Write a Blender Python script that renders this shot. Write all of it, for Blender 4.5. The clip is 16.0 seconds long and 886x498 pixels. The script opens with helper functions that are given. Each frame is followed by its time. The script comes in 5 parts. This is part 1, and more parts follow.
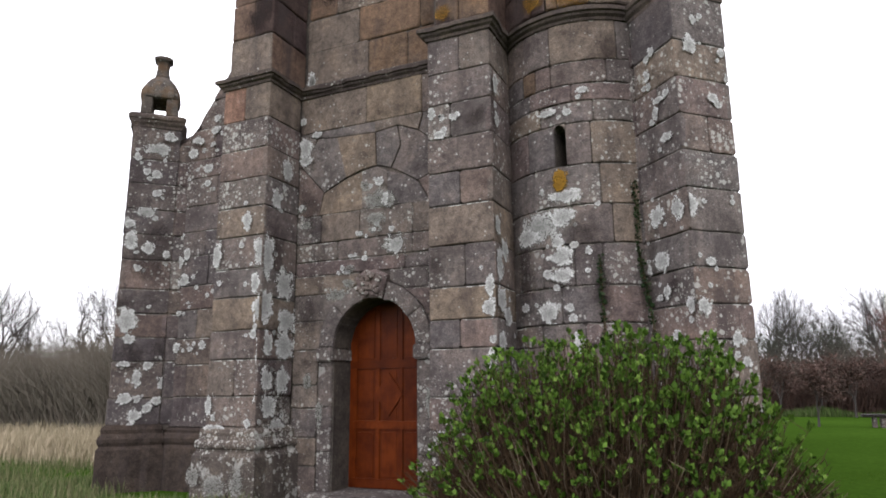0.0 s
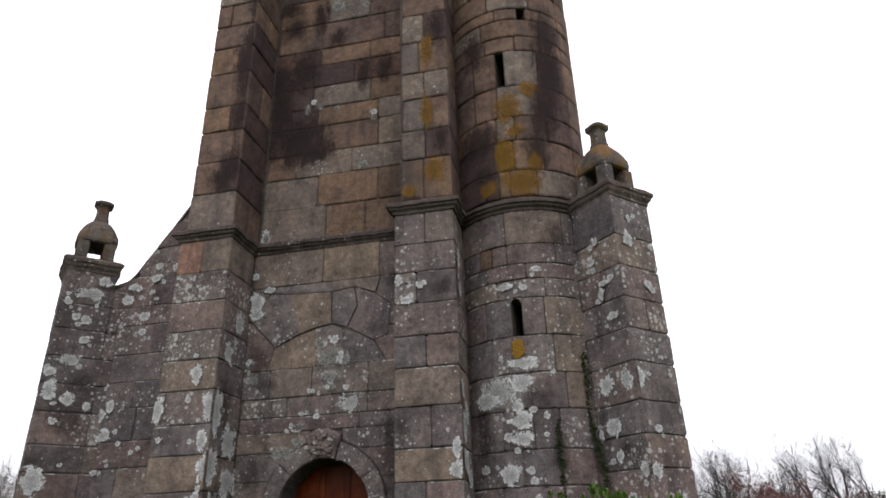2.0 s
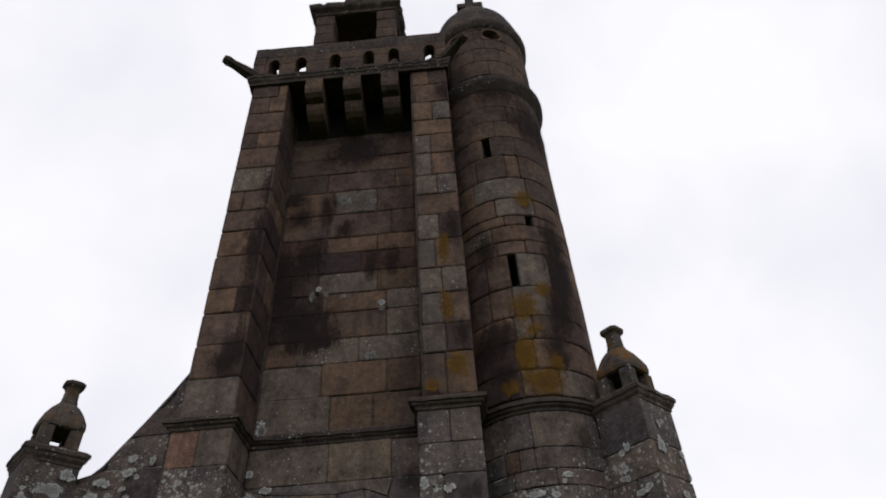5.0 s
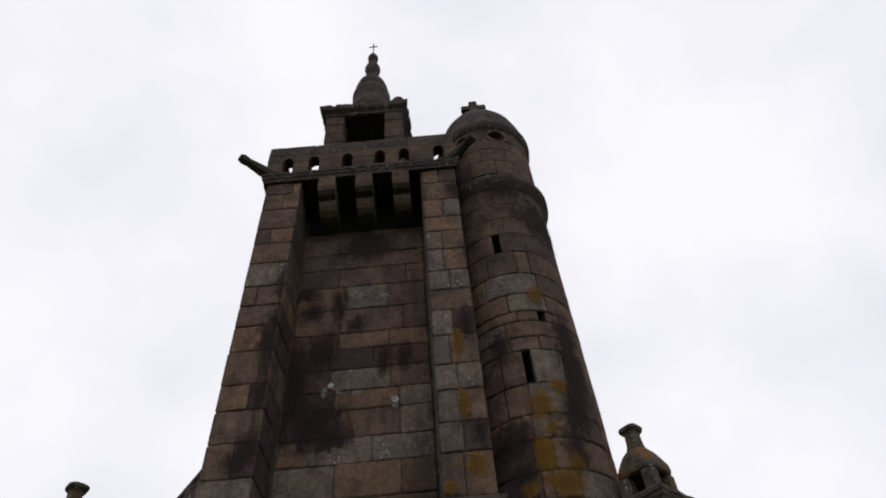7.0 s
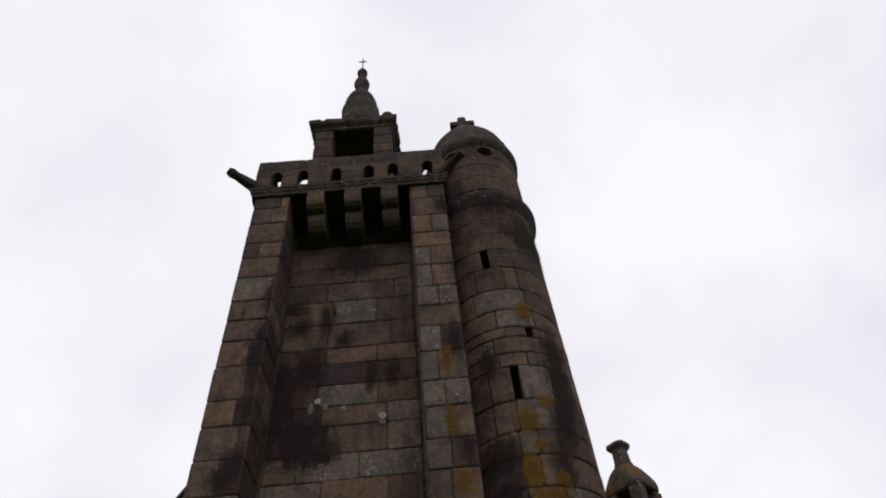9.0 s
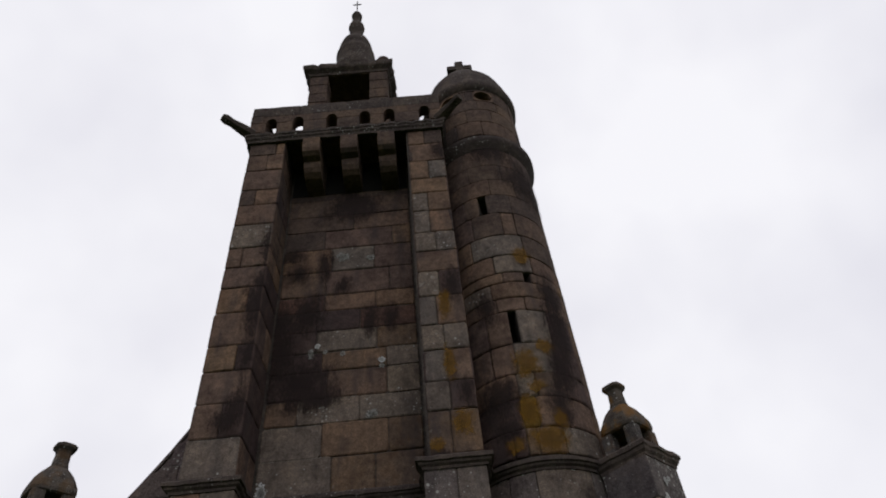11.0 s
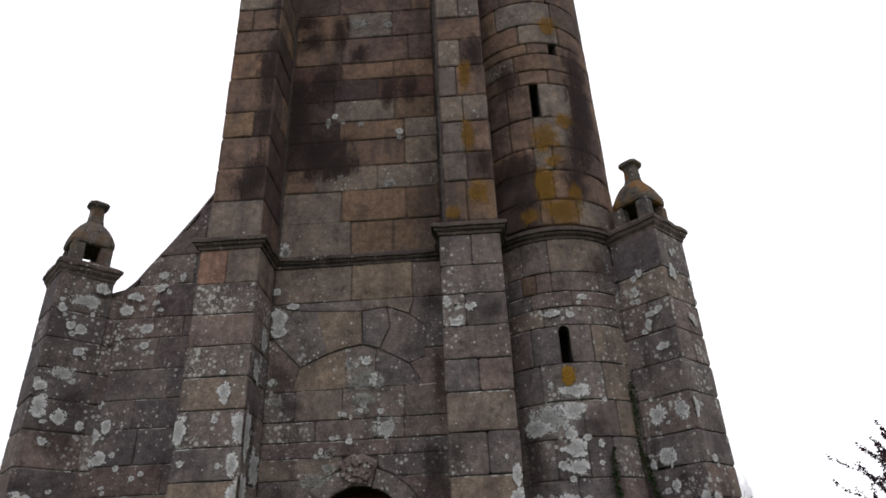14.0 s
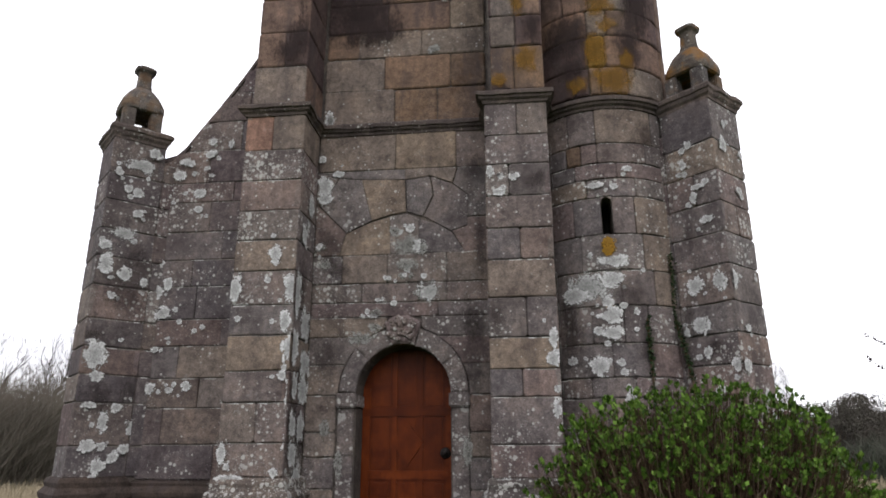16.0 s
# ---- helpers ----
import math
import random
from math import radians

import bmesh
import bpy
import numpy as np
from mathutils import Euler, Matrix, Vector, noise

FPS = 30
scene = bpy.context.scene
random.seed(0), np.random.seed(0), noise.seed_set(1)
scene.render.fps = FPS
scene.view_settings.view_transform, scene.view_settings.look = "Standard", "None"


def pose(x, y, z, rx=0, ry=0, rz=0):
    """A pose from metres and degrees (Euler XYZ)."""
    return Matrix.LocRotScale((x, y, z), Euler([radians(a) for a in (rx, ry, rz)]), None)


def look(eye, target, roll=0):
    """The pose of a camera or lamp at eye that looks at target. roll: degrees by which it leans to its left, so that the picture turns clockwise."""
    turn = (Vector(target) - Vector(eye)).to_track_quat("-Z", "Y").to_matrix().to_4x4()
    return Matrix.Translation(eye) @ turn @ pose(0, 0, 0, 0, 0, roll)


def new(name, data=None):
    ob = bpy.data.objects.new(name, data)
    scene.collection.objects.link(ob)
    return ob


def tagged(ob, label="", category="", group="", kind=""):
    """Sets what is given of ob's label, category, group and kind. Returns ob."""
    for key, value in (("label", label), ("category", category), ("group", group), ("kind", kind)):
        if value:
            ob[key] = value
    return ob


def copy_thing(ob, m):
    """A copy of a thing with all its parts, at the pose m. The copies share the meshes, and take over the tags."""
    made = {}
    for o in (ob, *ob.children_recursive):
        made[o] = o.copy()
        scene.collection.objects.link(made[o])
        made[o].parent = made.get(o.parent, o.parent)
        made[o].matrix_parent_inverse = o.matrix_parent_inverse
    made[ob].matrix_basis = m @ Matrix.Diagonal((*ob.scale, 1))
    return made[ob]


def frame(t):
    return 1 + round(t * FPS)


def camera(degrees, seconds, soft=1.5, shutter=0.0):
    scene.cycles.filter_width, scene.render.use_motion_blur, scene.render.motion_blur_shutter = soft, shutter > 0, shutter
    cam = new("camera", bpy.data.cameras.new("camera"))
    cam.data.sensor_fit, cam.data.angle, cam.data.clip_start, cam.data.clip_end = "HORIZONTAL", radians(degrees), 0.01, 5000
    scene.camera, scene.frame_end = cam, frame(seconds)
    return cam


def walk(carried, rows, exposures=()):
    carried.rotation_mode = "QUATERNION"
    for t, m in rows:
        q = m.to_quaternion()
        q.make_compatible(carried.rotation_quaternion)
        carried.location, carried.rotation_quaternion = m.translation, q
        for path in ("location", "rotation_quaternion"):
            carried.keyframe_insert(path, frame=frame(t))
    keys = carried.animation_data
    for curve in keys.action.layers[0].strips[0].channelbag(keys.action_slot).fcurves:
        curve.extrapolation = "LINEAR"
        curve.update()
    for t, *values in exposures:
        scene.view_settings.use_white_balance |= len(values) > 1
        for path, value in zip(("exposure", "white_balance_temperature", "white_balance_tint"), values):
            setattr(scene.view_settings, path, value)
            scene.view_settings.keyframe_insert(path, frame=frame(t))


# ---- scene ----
cam = camera(67.4, 16.0, soft=1.8)
METRES, EYE, TILT, LEAN, TURN = 4.2, 1.45, 0.0, 0.0, 24.4
ROWS = [
    (0.0, 0.0, 0.0, 0.0, 0.13, 11.87, 0.61),
    (0.5, -0.0832, -0.0484, -0.0048, -2.46, 11.75, 0.98),
    (1.0, -0.1431, -0.0706, 0.0106, -5.52, 13.26, 1.27),
    (1.5, -0.2351, -0.0813, 0.014, -8.56, 20.87, 1.83),
    (2.0, -0.3307, -0.1085, 0.0002, -12.02, 24.66, 1.61),
    (2.5, -0.4171, -0.1037, 0.0005, -14.6, 25.58, 2.45),
    (3.0, -0.4854, -0.0668, 0.0186, -16.16, 29.84, 3.22),
    (3.5, -0.5425, -0.0534, 0.0117, -18.46, 35.32, 3.94),
    (4.0, -0.6244, -0.0388, 0.009, -20.58, 37.37, 4.87),
    (4.5, -0.6675, 0.0053, 0.0125, -19.64, 38.97, 3.02),
    (5.0, -0.6891, 0.0357, 0.0245, -19.92, 41.3, 3.12),
    (7.5, -0.7977, 0.0319, 0.0277, -20.86, 50.11, 3.7),
    (8.0, -0.7975, 0.0283, 0.0293, -21.27, 50.56, 3.86),
    (10.5, -0.7963, 0.0438, 0.0226, -21.7, 47.4, 4.42),
    (11.0, -0.7937, 0.0475, 0.0211, -21.46, 45.87, 4.57),
    (11.5, -0.7892, 0.0528, 0.019, -21.77, 44.65, 4.5),
    (12.0, -0.7882, 0.0573, 0.0151, -22.24, 42.66, 4.19),
    (12.5, -0.7869, 0.0608, 0.0122, -22.47, 40.52, 3.91),
    (13.0, -0.786, 0.0674, 0.006, -22.2, 37.83, 3.36),
    (13.5, -0.7838, 0.0745, -0.0032, -21.45, 32.6, 2.77),
    (14.0, -0.7799, 0.0827, -0.0142, -21.15, 27.57, 2.37),
    (14.5, -0.7812, 0.0839, -0.0175, -21.06, 23.81, 1.81),
    (15.0, -0.7812, 0.0826, -0.0219, -20.06, 21.01, 1.02),
    (15.5, -0.7863, 0.0734, -0.0279, -19.39, 19.18, 0.5),
    (16.0, -0.7888, 0.07, -0.0356, -18.18, 16.77, 0.12),
]

EXPOSURE = [(0.0, 0.03), (1.0, 0.03), (1.5, -0.22), (2.0, -0.42), (2.5, -0.52), (3.0, -1.03), (3.5, -1.22), (4.0, -1.38), (4.5, -1.48), (5.0, -1.52), (7.5, -1.56), (10.5, -1.6),
            (11.5, -1.62), (12.5, -1.6), (13.0, -1.55), (13.5, -1.44), (14.0, -0.8), (14.5, -0.5), (15.0, -0.34), (16.0, -0.24)]
walk(cam, [(t, pose(0, 0, EYE, TILT, LEAN, TURN) @ pose(METRES * x, METRES * y, METRES * z, 90 + pitch, roll, yaw)) for t, x, y, z, yaw, pitch, roll in ROWS], EXPOSURE)

# ---- overcast sky and a very soft sun ----
world = bpy.data.worlds.new("overcast")
scene.world = world
world.use_nodes = True
wn, wl = world.node_tree.nodes, world.node_tree.links
sky = wn.new("ShaderNodeTexSky")
sky.sky_type, sky.sun_disc, sky.sun_elevation, sky.sun_rotation = "NISHITA", False, radians(40), radians(200)
sky_gain = wn.new("ShaderNodeVectorMath")
sky_gain.operation = "SCALE"
sky_gain.inputs["Scale"].default_value = 0.12
wl.new(sky.outputs[0], sky_gain.inputs[0])
coord = wn.new("ShaderNodeTexCoord")
cloud = wn.new("ShaderNodeTexNoise")
cloud.inputs["Scale"].default_value, cloud.inputs["Detail"].default_value = 2.2, 4
wl.new(coord.outputs["Generated"], cloud.inputs["Vector"])
cloud_ramp = wn.new("ShaderNodeValToRGB")
cloud_ramp.color_ramp.elements[0].position, cloud_ramp.color_ramp.elements[0].color = 0.3, (0.82, 0.815, 0.895, 1)
cloud_ramp.color_ramp.elements[1].position, cloud_ramp.color_ramp.elements[1].color = 0.62, (1.03, 1.025, 1.07, 1)
wl.new(cloud.outputs["Fac"], cloud_ramp.inputs[0])
cloud_gain = wn.new("ShaderNodeVectorMath")
cloud_gain.operation = "SCALE"
cloud_gain.inputs["Scale"].default_value = 2.95
wl.new(cloud_ramp.outputs[0], cloud_gain.inputs[0])
sky_mix = wn.new("ShaderNodeMixRGB")
sky_mix.inputs[0].default_value = 0.93
wl.new(sky_gain.outputs[0], sky_mix.inputs[1])
wl.new(cloud_gain.outputs[0], sky_mix.inputs[2])
wl.new(sky_mix.outputs[0], wn["Background"].inputs[0])
sun = new("sun", bpy.data.lights.new("sun", "SUN"))
sun.data.energy, sun.data.angle, sun.data.color = 1.0, radians(35), (1.0, 0.97, 0.93)
sun.matrix_world = look((4, -12, 18), (-4.7, 8, 5))


# ---- materials ----
def ramp(nt, stops, fac):
    node = nt.nodes.new("ShaderNodeValToRGB")
    el = node.color_ramp.elements
    while len(el) < len(stops):
        el.new(0.5)
    for e, (p, c) in zip(el, stops):
        e.position, e.color = p, (*c, 1) if len(c) == 3 else c
    nt.links.new(fac, node.inputs[0])
    return node.outputs[0]


def noise_tex(nt, scale, detail=4, rough=0.6, stretch=None, vec=None):
    node = nt.nodes.new("ShaderNodeTexNoise")
    node.inputs["Scale"].default_value, node.inputs["Detail"].default_value, node.inputs["Roughness"].default_value = scale, detail, rough
    if vec is None:
        vec = nt.nodes.new("ShaderNodeTexCoord").outputs["Object"]
    if stretch:
        m = nt.nodes.new("ShaderNodeMapping")
        m.inputs["Scale"].default_value = stretch
        nt.links.new(vec, m.inputs[0])
        vec = m.outputs[0]
    nt.links.new(vec, node.inputs["Vector"])
    return node.outputs["Fac"]


def mix(nt, fac, a, b, kind="MIX"):
    node = nt.nodes.new("ShaderNodeMixRGB")
    node.blend_type = kind
    for socket, v in zip(node.inputs, (fac, a, b)):
        if isinstance(v, (int, float)):
            socket.default_value = v
        elif isinstance(v, tuple):
            socket.default_value = (*v, 1)
        else:
            nt.links.new(v, socket)
    return node.outputs[0]


def bsdf_of(name, rough=0.9):
    mat = bpy.data.materials.new(name)
    mat.use_nodes = True
    b = mat.node_tree.nodes["Principled BSDF"]
    b.inputs["Roughness"].default_value = rough
    b.inputs["Specular IOR Level"].default_value = 0.07
    return mat, mat.node_tree, b


def bump(nt, b, height, strength, distance):
    node = nt.nodes.new("ShaderNodeBump")
    node.inputs["Strength"].default_value, node.inputs["Distance"].default_value = strength, distance
    nt.links.new(height, node.inputs["Height"])
    nt.links.new(node.outputs[0], b.inputs["Normal"])


def math_node(nt, kind, a, c, clamp=False):
    node = nt.nodes.new("ShaderNodeMath")
    node.operation, node.use_clamp = kind, clamp
    for socket, v_ in zip(node.inputs, (a, c)):
        if isinstance(v_, (int, float)):
            socket.default_value = v_
        else:
            nt.links.new(v_, socket)
    return node.outputs[0]


def round_spots(nt, scale, amount, zone):
    """Small round lichen rosettes of uneven size, thicker where the zone is high."""
    cell = nt.nodes.new("ShaderNodeTexVoronoi")
    cell.inputs["Scale"].default_value = scale
    nt.links.new(nt.nodes.new("ShaderNodeTexCoord").outputs["Object"], cell.inputs["Vector"])
    pick = nt.nodes.new("ShaderNodeSeparateColor")
    nt.links.new(cell.outputs["Color"], pick.inputs[0])
    size = math_node(nt, "MULTIPLY", pick.outputs[0], math_node(nt, "MULTIPLY", zone, amount))
    size = math_node(nt, "ADD", size, math_node(nt, "MULTIPLY", noise_tex(nt, scale * 4, 2, 0.6), 0.16))
    return math_node(nt, "MULTIPLY", math_node(nt, "SUBTRACT", math_node(nt, "SUBTRACT", size, 0.26), cell.outputs["Distance"]), 9.0, True)


def granite(name, tones, speckle, grime, crust, reach=0.66, ochre=0.0):
    """Weathered granite: a tone for each block, crystals, damp streaks, round lichen rosettes and pale crust."""
    mat, nt, b = bsdf_of(name, 0.92)
    rnd = nt.nodes.new("ShaderNodeObjectInfo").outputs["Random"]
    col = ramp(nt, [(i / (len(tones) - 1), c) for i, c in enumerate(tones)], rnd)
    blotch = noise_tex(nt, 2.3, 6, 0.65)
    col = mix(nt, 1.0, col, ramp(nt, [(0.28, (0.55, 0.52, 0.53)), (0.5, (1, 1, 1)), (0.74, (1.42, 1.34, 1.24))], blotch), "MULTIPLY")
    mottle = noise_tex(nt, 11.0, 6, 0.72)
    col = mix(nt, 0.85, col, ramp(nt, [(0.3, (0.5, 0.49, 0.5)), (0.52, (1, 1, 1)), (0.72, (1.5, 1.46, 1.4))], mottle), "MULTIPLY")
    grain = noise_tex(nt, 60, 3, 0.7)
    col = mix(nt, 0.55, col, ramp(nt, [(0.3, (0.3, 0.29, 0.29)), (0.5, (1, 1, 1)), (0.7, (1.8, 1.75, 1.7))], grain), "MULTIPLY")
    streak = noise_tex(nt, 1.0, 5, 0.65, (2.6, 2.6, 0.55))
    col = mix(nt, ramp(nt, [(0.5, (0, 0, 0)), (0.68, (grime,) * 3)], streak), col, (0.045, 0.036, 0.036))
    zone = ramp(nt, [(0.36, (0.45,) * 3), (0.66, (1.15,) * 3)], noise_tex(nt, 1.5, 4, 0.6))
    col = mix(nt, math_node(nt, "MULTIPLY", round_spots(nt, 17, 0.62 * speckle, zone), 0.7), col, (0.33, 0.325, 0.305))
    col = mix(nt, math_node(nt, "MULTIPLY", round_spots(nt, 42, 0.56 * speckle, zone), 0.6), col, (0.29, 0.285, 0.265))
    big = noise_tex(nt, 5.2, 5, 0.62)
    col = mix(nt, ramp(nt, [(reach, (0, 0, 0)), (reach + 0.04, (crust,) * 3)], big), col, (0.34, 0.335, 0.32))
    if ochre:
        col = mix(nt, ramp(nt, [(0.48, (0, 0, 0)), (0.60, (ochre,) * 3)], noise_tex(nt, 3.6, 5, 0.65)), col, (0.135, 0.066, 0.018))
    nt.links.new(col, b.inputs["Base Color"])
    h = mix(nt, 0.55, noise_tex(nt, 34, 5, 0.7), noise_tex(nt, 7, 4, 0.6))
    bump(nt, b, h, 0.7, 0.028)
    return mat


LOWER = [(0.098, 0.084, 0.084), (0.115, 0.092, 0.084), (0.084, 0.074, 0.075), (0.111, 0.096, 0.092), (0.125, 0.100, 0.084), (0.092, 0.081, 0.080), (0.108, 0.084, 0.082), (0.121, 0.092, 0.081)]
UPPER = [(0.113, 0.076, 0.061), (0.148, 0.095, 0.065), (0.076, 0.054, 0.050), (0.156, 0.102, 0.066), (0.093, 0.064, 0.056), (0.130, 0.088, 0.066), (0.083, 0.055, 0.046)]
M_LOW = granite("granite_weathered", LOWER, 1.05, 0.6, 0.12)
M_DUSK = granite("granite_weathered_dark", [(r * 0.78, g_ * 0.77, b_ * 0.80) for r, g_, b_ in LOWER], 1.05, 0.65, 0.12)
M_SPECKLED = granite("granite_lichen_speckled", LOWER, 1.4, 0.65, 0.5, 0.64)
M_PLINTH = granite("granite_lichen_crusted", [(0.062, 0.055, 0.051), (0.074, 0.062, 0.055)], 1.5, 0.7, 0.55, 0.56)
M_DAMP = granite("granite_damp_base", [(0.030, 0.024, 0.022), (0.044, 0.034, 0.029), (0.036, 0.028, 0.025)], 0.45, 0.8, 0.12)
M_UP = granite("granite_damp", UPPER, 0.5, 0.75, 0.0)
M_LEDGE = granite("granite_lichen_arris", [(0.085, 0.078, 0.070), (0.11, 0.10, 0.092)], 1.0, 0.3, 0.8, 0.56)
M_HIGH = granite("granite_tower_crest", [(0.072, 0.053, 0.046), (0.091, 0.062, 0.049), (0.054, 0.042, 0.039), (0.100, 0.069, 0.052), (0.063, 0.048, 0.044)], 0.3, 0.75, 0.0)
M_CAP = granite("granite_moulding", [(0.0574, 0.0470, 0.0435), (0.0740, 0.0592, 0.0522), (0.0505, 0.0409, 0.0383)], 0.9, 0.75, 0.35)
M_PIN = granite("granite_pinnacle", [(0.0722, 0.0656, 0.0631), (0.0820, 0.0705, 0.0607), (0.0754, 0.0681, 0.0656)], 0.9, 0.55, 0.45, 0.64, 0.32)
M_PIN_OCHRE = granite("granite_pinnacle_ochre", [(0.0722, 0.0630, 0.0580), (0.0820, 0.0690, 0.0570)], 0.9, 0.55, 0.4, 0.64, 0.8)
M_DRESSED = granite("granite_dressed", [(0.092, 0.078, 0.076), (0.104, 0.088, 0.084), (0.082, 0.071, 0.070)], 1.35, 0.5, 0.5, 0.62)
M_MORTAR = granite("mortar_dark", [(0.055, 0.048, 0.044), (0.07, 0.06, 0.054)], 0.3, 0.5, 0.0)
M_TAN = granite("granite_tan", [(0.132, 0.105, 0.088), (0.120, 0.098, 0.085), (0.144, 0.112, 0.087), (0.126, 0.100, 0.082)], 0.9, 0.5, 0.15)
M_PINK = granite("granite_pink", [(0.185, 0.108, 0.080), (0.165, 0.100, 0.077)], 0.6, 0.3, 0.1)
M_RUST = granite("granite_ochre_stained", [(0.090, 0.064, 0.050), (0.106, 0.073, 0.052), (0.082, 0.060, 0.050)], 0.6, 0.75, 0.15, 0.66, 0.12)
M_GOLD = granite("granite_ochre_crusted", [(0.125, 0.080, 0.024), (0.110, 0.070, 0.024)], 0.4, 0.5, 0.0)
M_WET = granite("granite_damp_dark", [(0.056, 0.039, 0.037), (0.068, 0.047, 0.043), (0.048, 0.034, 0.034), (0.074, 0.051, 0.046)], 0.5, 0.7, 0.0)
M_RED = granite("granite_damp_red", [(0.086, 0.050, 0.041), (0.074, 0.045, 0.038)], 0.3, 0.7, 0.0)
M_GREY = granite("granite_upper_grey", [(0.118, 0.098, 0.086), (0.136, 0.108, 0.088), (0.104, 0.088, 0.080)], 0.95, 0.55, 0.25)
M_SLATE = granite("roof_slate", [(0.07, 0.072, 0.078), (0.095, 0.095, 0.1)], 0.3, 0.4, 0.0)


def crust_patch(name, tone_a, tone_b, edge, thick, stretch=(1, 1, 1), ragged=0.0):
    """A growth, stain or mark with a lobed, ragged rim of its own, laid on the stone."""
    mat, nt, b = bsdf_of(name, 0.95)
    tc = nt.nodes.new("ShaderNodeTexCoord").outputs["UV"]
    lobes = noise_tex(nt, 9.0, 2, 0.5, stretch)
    crumbs = noise_tex(nt, 36.0, 4, 0.7, stretch)
    dust = noise_tex(nt, 70.0, 3, 0.7)
    length = nt.nodes.new("ShaderNodeVectorMath")
    length.operation = "LENGTH"
    nt.links.new(tc, length.inputs[0])

    def madd(a, k, c):
        node = nt.nodes.new("ShaderNodeMath")
        node.operation = "MULTIPLY_ADD"
        nt.links.new(a, node.inputs[0])
        node.inputs[1].default_value = k
        nt.links.new(c, node.inputs[2])
        return node.outputs[0]

    def fade(value, middle, soft, top):
        node = nt.nodes.new("ShaderNodeMapRange")
        node.inputs["From Min"].default_value, node.inputs["From Max"].default_value = middle - soft, middle + soft
        node.inputs["To Min"].default_value, node.inputs["To Max"].default_value = top, 0.0
        nt.links.new(value, node.inputs["Value"])
        return node.outputs[0]

    def join(kind, a, c):
        node = nt.nodes.new("ShaderNodeMath")
        node.operation = kind
        nt.links.new(a, node.inputs[0])
        nt.links.new(c, node.inputs[1])
        return node.outputs[0]

    shape = madd(crumbs, -0.7 - ragged, madd(lobes, -1.5, length.outputs["Value"]))
    body = fade(shape, -0.24 - 0.5 * ragged, edge, thick)
    rim = fade(length.outputs["Value"], 1.38, 0.12, 1.0)
    alpha = join("MULTIPLY", body, rim)
    pits = join("MULTIPLY", ramp(nt, [(0.36, (0.3,) * 3), (0.58, (1.0,) * 3)], dust), ramp(nt, [(0.36, (0.35,) * 3), (0.55, (1.0,) * 3)], crumbs))
    tone = join("MULTIPLY", pits, ramp(nt, [(0.0, (0.34,) * 3), (0.5, (0.6,) * 3), (0.82, (1.0,) * 3)], length.outputs["Value"]))
    nt.links.new(mix(nt, tone, tone_a, tone_b), b.inputs["Base Color"])
    nt.links.new(alpha, b.inputs["Alpha"])
    bump(nt, b, crumbs, 0.5, 0.01)
    return mat


M_WHITE = crust_patch("lichen_pale_grey", (0.12, 0.118, 0.115), (0.52, 0.516, 0.508), 0.08, 0.93, (1, 1, 1), 0.15)
M_CRUST = crust_patch("lichen_broken_crust", (0.11, 0.108, 0.104), (0.43, 0.427, 0.418), 0.16, 0.9, (1, 1, 1), 1.1)
M_ORANGE = crust_patch("lichen_ochre", (0.064, 0.034, 0.011), (0.205, 0.105, 0.014), 0.3, 0.72, (1, 1, 1), 1.2)
M_OCHRE = crust_patch("lichen_ochre_thick", (0.110, 0.060, 0.012), (0.235, 0.128, 0.018), 0.12, 0.92, (1, 1, 1), 0.4)
M_STAIN = crust_patch("damp_black_stain", (0.016, 0.012, 0.012), (0.044, 0.030, 0.028), 0.4, 0.76, (1, 1, 0.4), 1.0)
# thin, half-transparent brown darkening for patches of the lower stone
M_BROWNMARK = crust_patch("brown_mark", (0.026, 0.020, 0.020), (0.055, 0.042, 0.040), 0.45, 0.42, (1, 1, 0.6), 0.5)
M_PALE = crust_patch("lichen_thin_grey", (0.08, 0.077, 0.07), (0.28, 0.276, 0.262), 0.16, 0.72, (1, 1, 1), 0.9)


def wood(name, a, b_, gloss):
    mat, nt, b = bsdf_of(name, gloss)
    grain = noise_tex(nt, 3.0, 6, 0.65, (14, 14, 1.1))
    cloud_ = noise_tex(nt, 4.5, 5, 0.65)
    col = mix(nt, grain, a, b_)
    col = mix(nt, 0.8, col, ramp(nt, [(0.34, (0.5, 0.42, 0.4)), (0.6, (1.1, 1.1, 1.1))], cloud_), "MULTIPLY")
    tint = ramp(nt, [(0, (0.75, 0.7, 0.7)), (1, (1.2, 1.2, 1.1))], nt.nodes.new("ShaderNodeObjectInfo").outputs["Random"])
    nt.links.new(mix(nt, 1.0, col, tint, "MULTIPLY"), b.inputs["Base Color"])
    bump(nt, b, grain, 0.3, 0.004)
    return mat


M_DOOR = wood("varnished_oak", (0.050, 0.0085, 0.0026), (0.100, 0.0215, 0.0036), 0.4)


def plain(name, c0, c1, scale, rough=0.9, metal=0.0, relief=0.0):
    mat, nt, b = bsdf_of(name, rough)
    n = noise_tex(nt, scale, 5, 0.65)
    nt.links.new(mix(nt, n, c0, c1), b.inputs["Base Color"])
    b.inputs["Metallic"].default_value = metal
    if relief:
        bump(nt, b, n, 0.6, relief)
    return mat


M_IRON = plain("wrought_iron", (0.012, 0.011, 0.011), (0.035, 0.03, 0.028), 30, 0.55, 0.6, 0.003)
# near-black colour in place of shade, between the corbels and inside the turret
M_SHADE_BLACK = plain("near_black_shade", (0.008, 0.008, 0.008), (0.015, 0.014, 0.013), 4)


